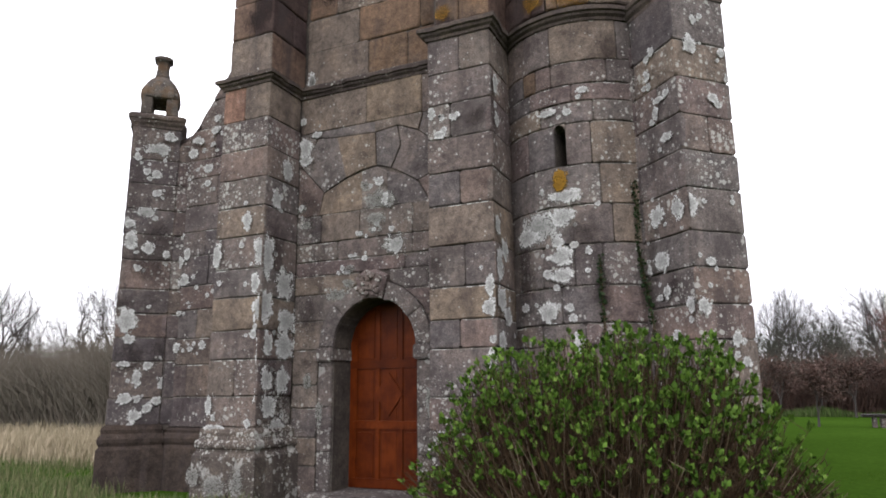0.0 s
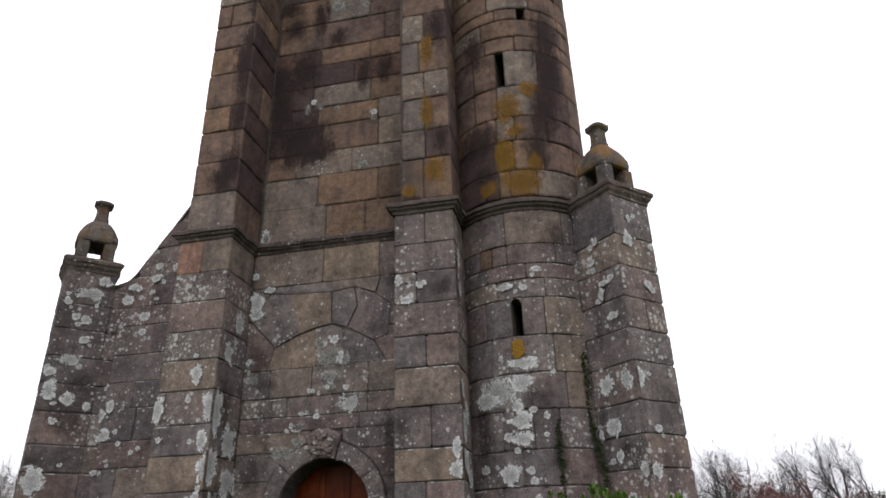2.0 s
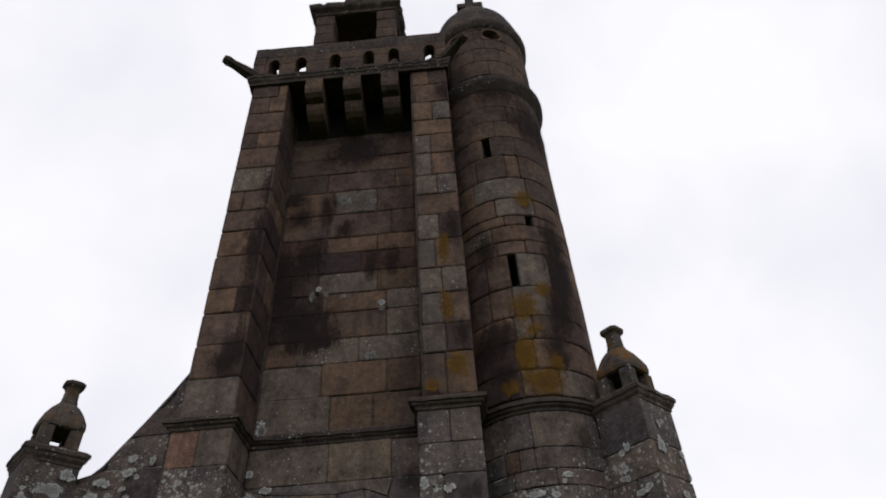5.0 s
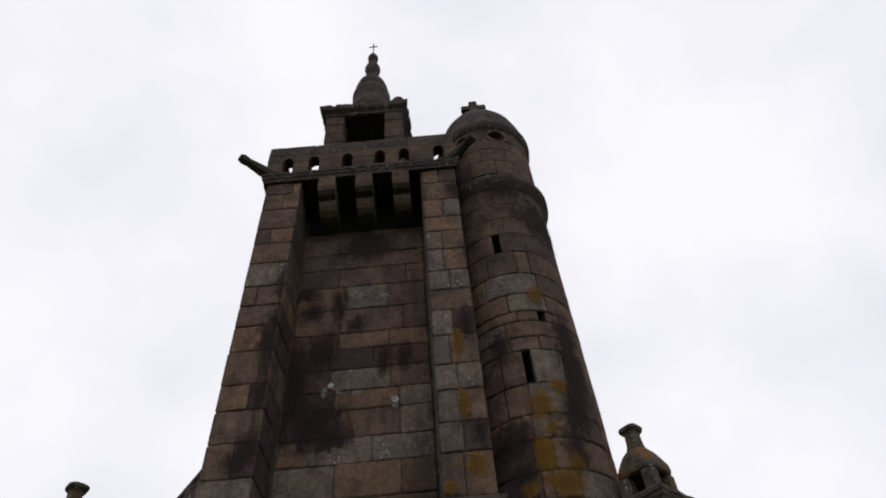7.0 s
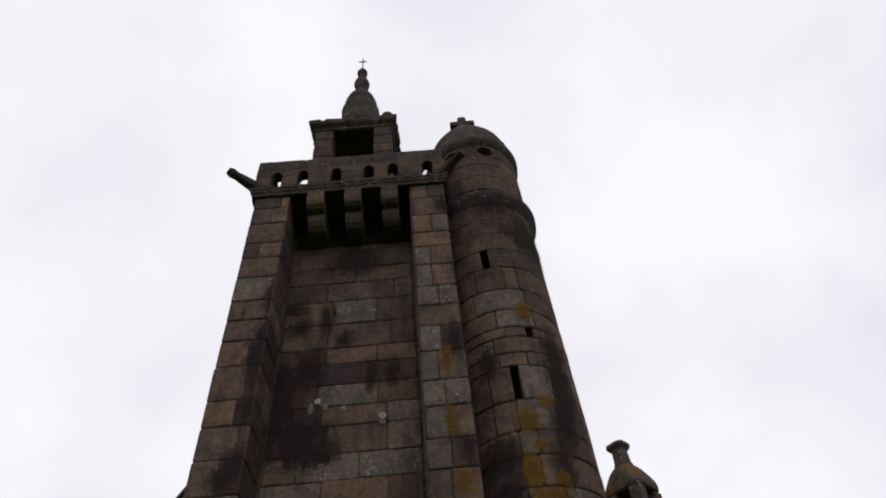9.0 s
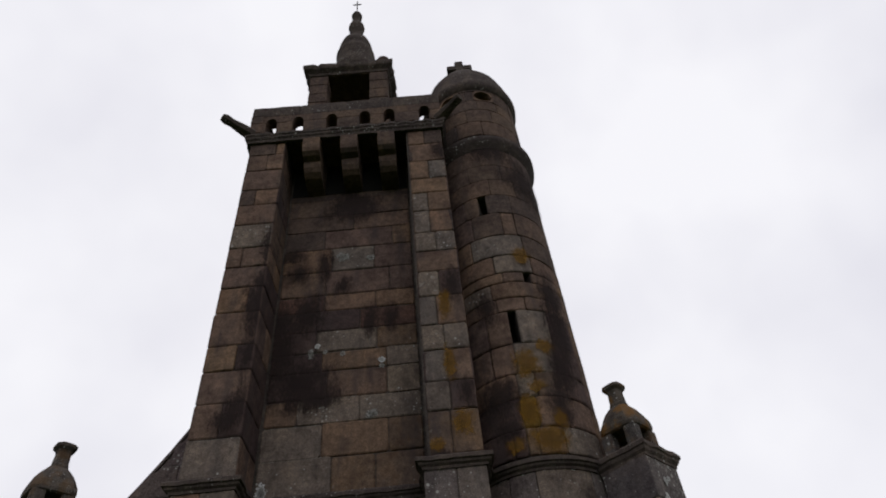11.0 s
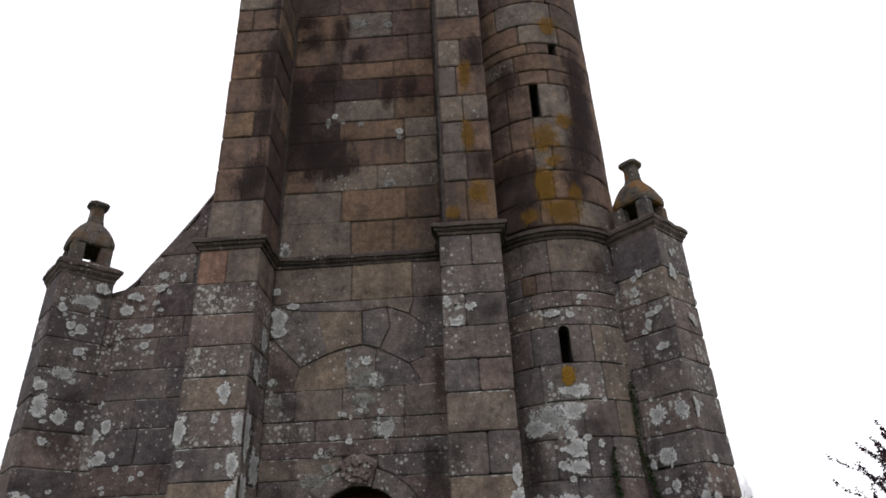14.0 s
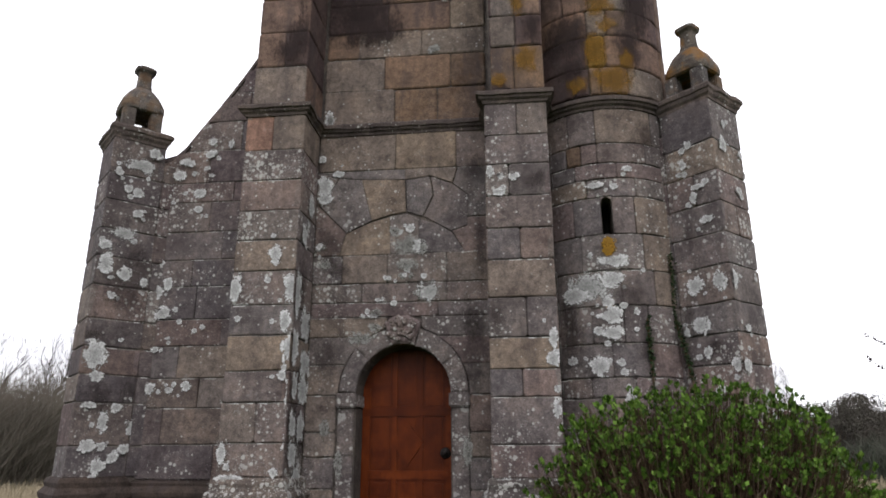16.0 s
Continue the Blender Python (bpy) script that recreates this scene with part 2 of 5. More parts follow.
def island_leaf(name, tones, rough=0.6):
    mat, nt, b = bsdf_of(name, rough)
    rnd = nt.nodes.new("ShaderNodeNewGeometry").outputs["Random Per Island"]
    col = ramp(nt, [(i / (len(tones) - 1), c) for i, c in enumerate(tones)], rnd)
    nt.links.new(col, b.inputs["Base Color"])
    b.inputs["Specular IOR Level"].default_value = 0.05
    return mat


M_LEAF = island_leaf("shrub_leaf", [(0.012, 0.025, 0.005), (0.038, 0.074, 0.010), (0.018, 0.037, 0.006), (0.086, 0.148, 0.024), (0.030, 0.060, 0.009), (0.058, 0.108, 0.016), (0.120, 0.182, 0.038)], 0.45)
M_STEM = island_leaf("shrub_stem", [(0.024, 0.016, 0.010), (0.048, 0.030, 0.018), (0.018, 0.012, 0.008), (0.062, 0.040, 0.024), (0.030, 0.020, 0.012), (0.13, 0.10, 0.072)], 0.9)
M_IVY = island_leaf("ivy_leaf", [(0.012, 0.022, 0.011), (0.022, 0.04, 0.016), (0.03, 0.035, 0.02)], 0.6)
M_BARK = island_leaf("bare_bark", [(0.0429, 0.0374, 0.0359), (0.0640, 0.0569, 0.0546), (0.0515, 0.0452, 0.0437)], 0.95)
M_BRUSH = island_leaf("brushwood", [(0.0561, 0.0467, 0.0416), (0.0850, 0.0714, 0.0620), (0.0714, 0.0620, 0.0510), (0.0553, 0.0536, 0.0425)], 0.95)
# grey brushwood, with the haze of distance put into its paler tones
M_HAZEBRUSH = island_leaf("hazed_grey_brushwood", [(0.090, 0.076, 0.064), (0.150, 0.128, 0.108), (0.116, 0.102, 0.082), (0.082, 0.075, 0.060), (0.18, 0.16, 0.136)], 0.95)
M_REDLEAF = island_leaf("copper_leaf", [(0.12, 0.055, 0.052), (0.165, 0.085, 0.078), (0.10, 0.060, 0.055), (0.18, 0.10, 0.092)], 0.7)
M_RUSSET = island_leaf("russet_leaf", [(0.0638, 0.0390, 0.0330), (0.0825, 0.0510, 0.0420), (0.0562, 0.0413, 0.0353), (0.0900, 0.0562, 0.0495)], 0.8)
M_PURPLE = island_leaf("purple_leaf", [(0.035, 0.02, 0.024), (0.06, 0.032, 0.036), (0.045, 0.03, 0.03)], 0.7)
M_EVER = island_leaf("ivy_clad_green", [(0.036, 0.042, 0.032), (0.055, 0.06, 0.045), (0.055, 0.05, 0.043)], 0.8)
M_SCRUB = island_leaf("scrub_twig_leaf", [(0.052, 0.047, 0.040), (0.075, 0.066, 0.056), (0.060, 0.060, 0.045)], 0.9)
M_REED = island_leaf("dry_reed", [(0.31, 0.26, 0.18), (0.23, 0.19, 0.13), (0.37, 0.31, 0.225), (0.17, 0.15, 0.09)], 0.9)
M_ROUGH = island_leaf("rough_grass", [(0.060, 0.088, 0.030), (0.105, 0.125, 0.050), (0.19, 0.165, 0.10), (0.046, 0.070, 0.024), (0.085, 0.115, 0.042)], 0.8)
M_TURF = island_leaf("turf_blade", [(0.018, 0.045, 0.003), (0.04, 0.085, 0.006), (0.026, 0.06, 0.004), (0.06, 0.095, 0.012)], 0.7)
M_GRASS = island_leaf("grass_blade", [(0.04, 0.075, 0.018), (0.07, 0.11, 0.03), (0.075, 0.09, 0.04), (0.03, 0.058, 0.015)], 0.7)

mat, nt, b = bsdf_of("lawn_ground", 0.95)
lawn_a, lawn_b = noise_tex(nt, 0.35, 6, 0.65), noise_tex(nt, 9.0, 4, 0.7)
g = mix(nt, lawn_a, (0.019, 0.043, 0.005), (0.036, 0.071, 0.010))
g = mix(nt, 0.6, g, ramp(nt, [(0.3, (0.6, 0.62, 0.6)), (0.7, (1.3, 1.25, 1.2))], lawn_b), "MULTIPLY")
nt.links.new(g, b.inputs["Base Color"])
b.inputs["Specular IOR Level"].default_value = 0.0
bump(nt, b, lawn_b, 0.8, 0.05)
M_LAWN = mat


# ---- building blocks ----
def mesh_of(name, verts, faces, material, uvs=None, smooth=False):
    me = bpy.data.meshes.new(name)
    me.from_pydata([tuple(v) for v in verts], [], faces)
    if uvs:
        layer = me.uv_layers.new(name="UVMap")
        for loop in me.loops:
            layer.data[loop.index].uv = uvs[loop.vertex_index]
    if smooth:
        me.polygons.foreach_set("use_smooth", [True] * len(me.polygons))
    me.materials.append(material)
    me.update()
    return me


def thing(name, place, label, category, group="", kind=""):
    ob = new(name)
    ob.location = place
    ob.empty_display_size = 0.3
    return tagged(ob, label, category, group, kind)


def under(ob, parent):
    ob.parent = parent
    if parent.type == "EMPTY":
        ob.matrix_parent_inverse = Matrix.Translation(-Vector(parent.location))
    return ob


def part(name, me, parent, label=""):
    return tagged(under(new(name, me), parent), label)


def bm_mesh(name, bm, material, smooth=False):
    me = bpy.data.meshes.new(name)
    bm.normal_update()
    bm.to_mesh(me)
    bm.free()
    me.materials.append(material)
    if smooth:
        me.polygons.foreach_set("use_smooth", [True] * len(me.polygons))
    return me


def box(bm, x0, x1, y0, y1, z0, z1, bevel=0.0):
    made = bmesh.ops.create_cube(bm, size=1, matrix=Matrix.Translation(((x0 + x1) / 2, (y0 + y1) / 2, (z0 + z1) / 2)) @ Matrix.Diagonal((x1 - x0, y1 - y0, z1 - z0, 1)))
    if bevel:
        bmesh.ops.bevel(bm, geom=list({e for v in made["verts"] for e in v.link_edges}), offset=bevel, segments=2, affect="EDGES")
    return bm


def box_mesh(name, dims, material, bevel=0.0):
    return bm_mesh(name, box(bmesh.new(), *dims, bevel), material)


def sweep(path_pts, profile, closed=False, cap=True):
    """A moulding: profile points (out, up) carried along a plan line whose outward side is on its right."""
    line = []
    ends = list(zip(path_pts, path_pts[1:] + path_pts[:1])) if closed else list(zip(path_pts, path_pts[1:]))
    for p, q_ in ends:
        steps = max(1, round(math.hypot(q_[0] - p[0], q_[1] - p[1]) / 0.11))
        line += [(p[0] + (q_[0] - p[0]) * i / steps, p[1] + (q_[1] - p[1]) * i / steps) for i in range(steps)]
    if not closed:
        line.append(path_pts[-1])
    wear = random.Random(len(line))
    n = len(line)
    pts = [Vector(p) for p in line]
    verts, faces = [], []
    k = len(profile)
    for i in range(n):
        a = pts[i] - pts[i - 1] if (closed or i > 0) else pts[1] - pts[0]
        b_ = pts[(i + 1) % n] - pts[i] if (closed or i < n - 1) else a
        na, nb = Vector((a.y, -a.x)).normalized(), Vector((b_.y, -b_.x)).normalized()
        m = (na + nb) / max(0.2, 1 + na.dot(nb))
        chip = wear.uniform(0.82, 1.06) if wear.random() < 0.8 else wear.uniform(0.55, 0.85)
        for o, u in profile:
            o = o * chip if o > 0 else o
            verts.append((pts[i].x + m.x * o, pts[i].y + m.y * o, u + (wear.uniform(-0.006, 0.006) if o > 0 else 0)))
    for i in range(n if closed else n - 1):
        j = (i + 1) % n
        for q in range(k):
            r = (q + 1) % k
            faces.append((i * k + q, j * k + q, j * k + r, i * k + r))
    if cap and not closed:
        faces += [tuple(range(k)), tuple(range((n - 1) * k, n * k))[::-1]]
    return verts, faces


def lathe(profile, cx, cy, steps=40, a0=0.0, a1=360.0):
    full = abs(a1 - a0) >= 360
    m = steps if full else steps + 1
    verts, faces = [], []
    for i in range(m):
        a = radians(a0 + (a1 - a0) * i / steps)
        verts += [(cx + r * math.cos(a), cy + r * math.sin(a), z) for r, z in profile]
    k = len(profile)
    for i in range(steps):
        j = (i + 1) % m
        for q in range(k - 1):
            faces.append((i * k + q, j * k + q, j * k + q + 1, i * k + q + 1))
    return verts, faces


def flat(ox, oy, nx, ny):
    """A wall face: runs to the right as seen from outside; s along, z up, d outward."""
    return lambda s, z, d: (ox - ny * s + nx * d, oy + nx * s + ny * d, z)


def drum(cx, cy, r):
    return lambda s, z, d: (cx + (r + d) * math.sin(s / r), cy - (r + d) * math.cos(s / r), z)


rng = random.Random(7)


def stone_mesh(surf, poly, material, proud=None, gap=0.004, bevel=0.009, back=0.075, strips=0):
    """One dressed block: joint face, worn arris and a slightly pillowed front."""
    if material in (M_UP, M_GREY, M_WET, M_RED, M_RUST, M_GOLD):
        gap, bevel = gap + 0.003, bevel + 0.009
    n = len(poly)
    cx, cz = sum(p[0] for p in poly) / n, sum(p[1] for p in poly) / n
    if sum(a[0] * b_[1] - b_[0] * a[1] for a, b_ in zip(poly, poly[1:] + poly[:1])) < 0:
        poly = poly[::-1]
    proud = rng.uniform(-0.005, 0.005) if proud is None else proud
    tilt_s, tilt_z = rng.uniform(-0.005, 0.005), rng.uniform(-0.004, 0.004)
    w = max(max(abs(p[0] - cx) for p in poly), max(abs(p[1] - cz) for p in poly))

    def inset(p, by):
        dx, dz = cx - p[0], cz - p[1]
        return p[0] + math.copysign(min(by, abs(dx)), dx), p[1] + math.copysign(min(by, abs(dz)), dz)

    verts, faces = [], []
    for by, d in ((gap, -back), (gap, proud - bevel * 0.8), (gap + bevel, proud)):
        for p in poly:
            q = inset(p, by + (rng.uniform(0, 0.007) if by > gap else 0))
            lean = (tilt_s * (q[0] - cx) + tilt_z * (q[1] - cz)) / max(w, 0.1)
            verts.append(surf(q[0], q[1], d + (lean + rng.uniform(-0.003, 0.003) if d > -back else 0)))
    verts.append(surf(cx, cz, proud + 0.006))
    for ring in (0, n):
        for i in range(n):
            j = (i + 1) % n
            faces.append((ring + i, ring + j, ring + n + j, ring + n + i))
    if strips:
        verts.pop()
        f0, last = 2 * n, 2 * strips + 3
        faces += [(f0 + i, f0 + i + 1, f0 + last - i - 1, f0 + last - i) for i in range(strips)]
        faces += [(f0 + strips, f0 + strips + 1, f0 + strips + 2, f0 + strips + 3), (f0, f0 + last, f0 + last + 1, f0 + last + 2)]
    else:
        faces += [(2 * n + i, 2 * n + (i + 1) % n, 3 * n) for i in range(n)]
    me = mesh_of("stone", verts, faces, material)
    if material in (M_LOW, M_DUSK, M_SPECKLED, M_TAN):
        me.materials.append(M_LEDGE)
        high = max(p[1] for p in poly) - 0.02
        for i in range(n):
            if poly[i][1] > high and poly[(i + 1) % n][1] > high:
                me.polygons[n + i].material_index = 1
    return me


def rect_poly(s0, s1, z0, z1, steps=3):
    c = min(0.03, (s1 - s0) * 0.12, (z1 - z0) * 0.12) * rng.uniform(0.5, 1.2)
    low = [(s0 + (s1 - s0) * i / steps, z0 + rng.uniform(-0.003, 0.009)) for i in range(1, steps)]
    high = [(s0 + (s1 - s0) * i / steps, z1 - rng.uniform(-0.003, 0.009)) for i in range(steps - 1, 0, -1)]
    return [(s0 + c, z0)] + low + [(s1 - c, z0), (s1, z0 + c), (s1, z1 - c), (s1 - c, z1)] + high + [(s0 + c, z1), (s0, z1 - c), (s0, z0 + c)]


def courses(parent, surf, s0, s1, zs, length, pick, steps=3):
    """Courses of blocks between the heights zs, with broken joints."""
    zs = sorted(zs)
    shift, last = 0, None
    for z0, z1 in zip(zs, zs[1:]):
        width = s1 - s0
        count = max(1, round(width / length * rng.uniform(0.8, 1.25)))
        if count == last and count > 1 and width < 1.2:
            count -= 1
        last = count
        cuts = [s0]
        for i in range(1, count):
            cuts.append(s0 + width * (i + rng.uniform(-0.22, 0.22) + (0.12 if shift else -0.12)) / count)
        cuts.append(s1)
        shift = not shift
        for a, b_ in zip(cuts, cuts[1:]):
            m = pick((a + b_) / 2, (z0 + z1) / 2)
            part("stone", stone_mesh(surf, rect_poly(a, b_, z0, z1, steps), m), parent)


TONES = {"a": M_LOW, "m": M_DUSK, "s": M_SPECKLED, "t": M_TAN, "p": M_PINK, "u": M_UP, "w": M_GREY, "d": M_WET, "r": M_RED, "o": M_RUST, "g": M_GOLD, "h": M_HIGH}


def laid(parent, surf, s0, s1, rows, steps=3):
    """Courses laid as they stand: foot, head, the upright joints, and a letter of stone for each block."""
    for z0, z1, joints, tones in rows:
        ends = [s0, *joints, s1]
        for k, (a, b_) in enumerate(zip(ends, ends[1:])):
            rise = rng.uniform(-0.012, 0.012)
            poly = rect_poly(a, b_, z0, z1 + (rise if z1 - z0 > 0.4 and z1 < 12 and len(joints) > 1 else 0), steps)
            part("stone", stone_mesh(surf, poly, TONES[tones[k % len(tones)]]), parent)


def patch(surf, s, z, rs, rz, material, parent, name="lichen_patch", off=0.02, lim=(-99, 99)):
    """A crust of lichen, a stain or a dark mark lying on the stone at s, z."""
    n = 6
    verts, uvs, faces = [], [], []
    for j in range(n + 1):
        for i in range(n + 1):
            u, v = 2 * i / n - 1, 2 * j / n - 1
            at = min(max(s + u * rs * 1.5, lim[0]), lim[1])
            verts.append(surf(at, z + v * rz * 1.5, off))
            uvs.append(((at - s) / rs, v * 1.5))
    for j in range(n):
        for i in range(n):
            a = j * (n + 1) + i
            faces.append((a, a + 1, a + n + 2, a + n + 1))
    ob = part(name, mesh_of(name, verts, faces, material, uvs), parent)
    return ob


# ---- ground ----
def ground_sheet():
    verts, faces = [], []
    rings = [0, 4, 8, 14, 22, 34, 52, 80, 140, 400, 1500]
    n = 48
    for r in rings:
        for i in range(n):
            a = 2 * math.pi * i / n
            x, y = -4 + r * math.cos(a), 8 + r * math.sin(a)
            z = -0.02 + (0.06 * noise.noise((x * 0.12, y * 0.12, 0)) - 0.006 * min(max(r - 12, 0), 40) if r > 9 else 0)
            verts.append((x, y, z))
    for k in range(len(rings) - 1):
        for i in range(n):
            j = (i + 1) % n
            faces.append((k * n + i, k * n + j, (k + 1) * n + j, (k + 1) * n + i))
    return mesh_of("ground", verts, faces, M_LAWN, smooth=True)


def ground_z(x, y):
    r = math.hypot(x + 4, y - 8)
    return -0.02 + (0.06 * noise.noise((x * 0.12, y * 0.12, 0)) - 0.006 * min(max(r - 12, 0), 40) if r > 9 else 0)


tagged(new("ground", ground_sheet()), "short green lawn grass round the church", "lawn", kind="structure")

# ---- the tower ----
WALL, FACE, UPPER_WALL = 7.96, 7.20, 8.09
LX0, LX1, RX0, RX1 = -6.88, -6.02, -3.46, -2.60
DOOR_X, DOOR_R, SPRING, SILL = -4.67, 0.65, 2.04, 0.10
TOP = 14.15
tower = thing("church_tower", (-4.7, 9.3, 0), "tall brown granite church tower with buttresses, stair turret and lantern", "church tower")


def poly_prism(name, pts, y0, y1, material):
    """An outline in x and z, drawn out from y0 to y1."""
    n = len(pts)
    verts = [(x, y0, z) for x, z in pts] + [(x, y1, z) for x, z in pts]
    faces = [tuple(range(n)), tuple(range(2 * n - 1, n - 1, -1))]
    faces += [(i, i + n, (i + 1) % n + n, (i + 1) % n) for i in range(n)]
    return mesh_of(name, verts, faces, material)


def arch_line(cx, r, z, a0, a1, n):
    return [(cx + r * math.cos(radians(a0 + (a1 - a0) * i / n)), z + r * math.sin(radians(a0 + (a1 - a0) * i / n))) for i in range(n + 1)]


# core of the front wall, open at the doorway
hole = [(DOOR_X + DOOR_R, -0.1)] + arch_line(DOOR_X, DOOR_R, SPRING, 0, 180, 18) + [(DOOR_X - DOOR_R, -0.1)]
outline = [(LX0 + 0.1, -0.1)] + [(LX0 + 0.1, 6.06), (RX1 - 0.1, 6.06), (RX1 - 0.1, -0.1)] + hole
front_wall = part("front_wall", poly_prism("front_wall", outline, WALL + 0.03, WALL + 0.9, M_MORTAR), tower, "coursed brown granite ashlar wall with an arched doorway")
part("upper_core", box_mesh("upper_core", (LX0 + 0.12, RX1 - 0.12, UPPER_WALL + 0.03, WALL + 0.9, 6.06, TOP), M_MORTAR), tower)
part("tower_body", box_mesh("tower_body", (LX0 + 0.1, RX1 - 0.1, WALL + 0.9, 11.5, -0.1, TOP), M_UP), tower)

front = flat(0, WALL, 0, -1)


def pick_wall(s, z):
    return M_SPECKLED if rng.random() < 0.25 else M_LOW


# lower wall: beside the door, over the door, the old relieving arch, the top course
W0, W1 = LX1, RX0
low_z = [0.0, 0.42, 0.80, 1.20, 1.52, 2.01]
courses(front_wall, front, W0, DOOR_X - DOOR_R - 0.27, low_z, 0.5, pick_wall)
courses(front_wall, front, DOOR_X + DOOR_R + 0.25, W1, low_z, 0.5, pick_wall)


def beside_arch(z, side):
    """The outer edge of the arch ring at the height z."""
    half = math.sqrt(max(0.0, (DOOR_R + 0.25) ** 2 - max(0.0, z - SPRING) ** 2))
    return DOOR_X + side * max(half, 0.24)


for z0, z1 in ((2.01, 2.42), (2.42, 2.80), (2.80, 3.08)):
    for side, far in ((-1, W0), (1, W1)):
        rim = [(beside_arch(z0 + (z1 - z0) * i / 6, side), z0 + (z1 - z0) * i / 6) for i in range(7)]
        part("stone", stone_mesh(front, [(far, z0)] + rim + [(far, z1)], M_LOW), front_wall)
laid(front_wall, front, W0, W1, [(3.08, 3.29, [-4.19], "aa"), (3.29, 3.57, [-5.29, -4.47, -4.07], "ssas"), (3.57, 4.0, [-5.59, -4.93, -4.07], "stsa"), (5.32, 5.94, [-4.84, -3.92], "ata")])

# old relieving arch over the door: uneven voussoirs above a rough filling
for tone, poly in (("s", [(-5.97, 4.77), (-5.55, 4.34), (-5.17, 4.52), (-5.34, 5.17), (-5.69, 5.21)]),
                   ("t", [(-5.34, 5.17), (-5.17, 4.52), (-4.90, 4.60), (-4.67, 4.64), (-4.69, 5.14)]),
                   ("a", [(-4.67, 5.14), (-4.65, 4.64), (-4.42, 4.56), (-4.27, 4.88), (-4.32, 5.18)]),
                   ("a", [(-4.30, 5.18), (-4.25, 4.88), (-4.40, 4.56), (-3.99, 4.32), (-3.77, 4.40), (-3.75, 4.86), (-3.98, 5.05)]),
                   ("t", [(-5.55, 4.33), (-5.17, 4.50), (-4.90, 4.57), (-4.89, 4.0), (-5.64, 4.0)]),
                   ("s", [(-4.90, 4.57), (-4.65, 4.61), (-4.47, 4.53), (-4.49, 4.0), (-4.89, 4.0)]),
                   ("s", [(-4.46, 4.52), (-4.19, 4.42), (-3.99, 4.29), (-3.81, 4.0), (-4.49, 4.0)]),
                   ("s", [(W0, 5.30), (-5.70, 5.21), (-5.98, 4.77), (W0, 4.80)]),
                   ("s", [(W0, 4.78), (-5.97, 4.76), (-5.56, 4.34), (-5.65, 4.0), (W0, 4.0)]),
                   ("a", [(W0, 5.32), (W0, 5.30), (-5.69, 5.22), (-5.34, 5.18), (-4.69, 5.15), (-4.69, 5.32)]),
                   ("a", [(-4.69, 5.32), (-4.69, 5.15), (-4.31, 5.19), (-3.98, 5.07), (-3.90, 5.32)]),
                   ("a", [(-3.90, 5.32), (-3.97, 5.06), (-3.75, 4.87), (-3.76, 4.54), (W1, 4.54), (W1, 5.32)]),
                   ("a", [(-3.77, 4.53), (-3.77, 4.40), (-3.98, 4.32), (-3.80, 4.0), (W1, 4.0), (W1, 4.53)])):
    part("stone", stone_mesh(front, poly, TONES[tone], proud=rng.uniform(-0.012, 0.004), bevel=0.006, gap=0.0015), front_wall)

# upper wall
upper = flat(0, UPPER_WALL, 0, -1)
laid(front_wall, upper, W0, W1, [
    (6.14, 6.75, [-4.90, -4.22], "too"), (6.75, 7.34, [-5.07, -4.01], "tuo"), (7.34, 7.81, [-5.49, -4.48], "utw"), (7.81, 8.35, [-5.04, -4.01], "dut"), (8.35, 8.76, [-5.14, -4.01], "dut"),
    (8.76, 9.23, [-5.25, -4.18], "dwo"), (9.23, 9.70, [-5.29, -4.48], "ddr"), (9.70, 10.10, [-5.15, -4.19], "ruu"), (10.10, 10.72, [-5.15, -3.92], "uuu"), (10.72, 11.36, [-5.06, -4.22], "uwu"),
    (11.36, 11.90, [-5.23, -3.84], "huu"), (11.90, 12.37, [-4.64], "hu"), (12.37, 12.90, [-5.0, -4.2], "hhh"), (12.90, 13.10, [-4.6], "hh")])


# buttresses with their plinths, caps and upper strips
def plinth(x0, x1, name_parent):
    prof = [(-0.02, -0.05), (0.165, -0.05), (0.165, 0.60), (0.11, 0.66), (0.105, 0.69), (0.135, 0.71), (0.145, 0.75), (0.125, 0.79), (0.085, 0.81), (0.07, 0.86), (0.075, 0.90), (0.055, 0.94), (0.0, 0.97), (-0.02, 0.97)]
    v, f_ = sweep([(x0, WALL), (x0, FACE), (x1, FACE), (x1, WALL)], [(o, u) for o, u in prof])
    return part("plinth", mesh_of("plinth", v, f_, M_PLINTH), name_parent, "moulded granite plinth crusted with pale lichen")


CAP = [(-0.06, 5.90), (0.02, 5.90), (0.028, 5.935), (0.065, 5.96), (0.075, 5.99), (0.105, 6.0), (0.105, 6.05), (0.075, 6.07), (0.02, 6.105), (-0.08, 6.135)]


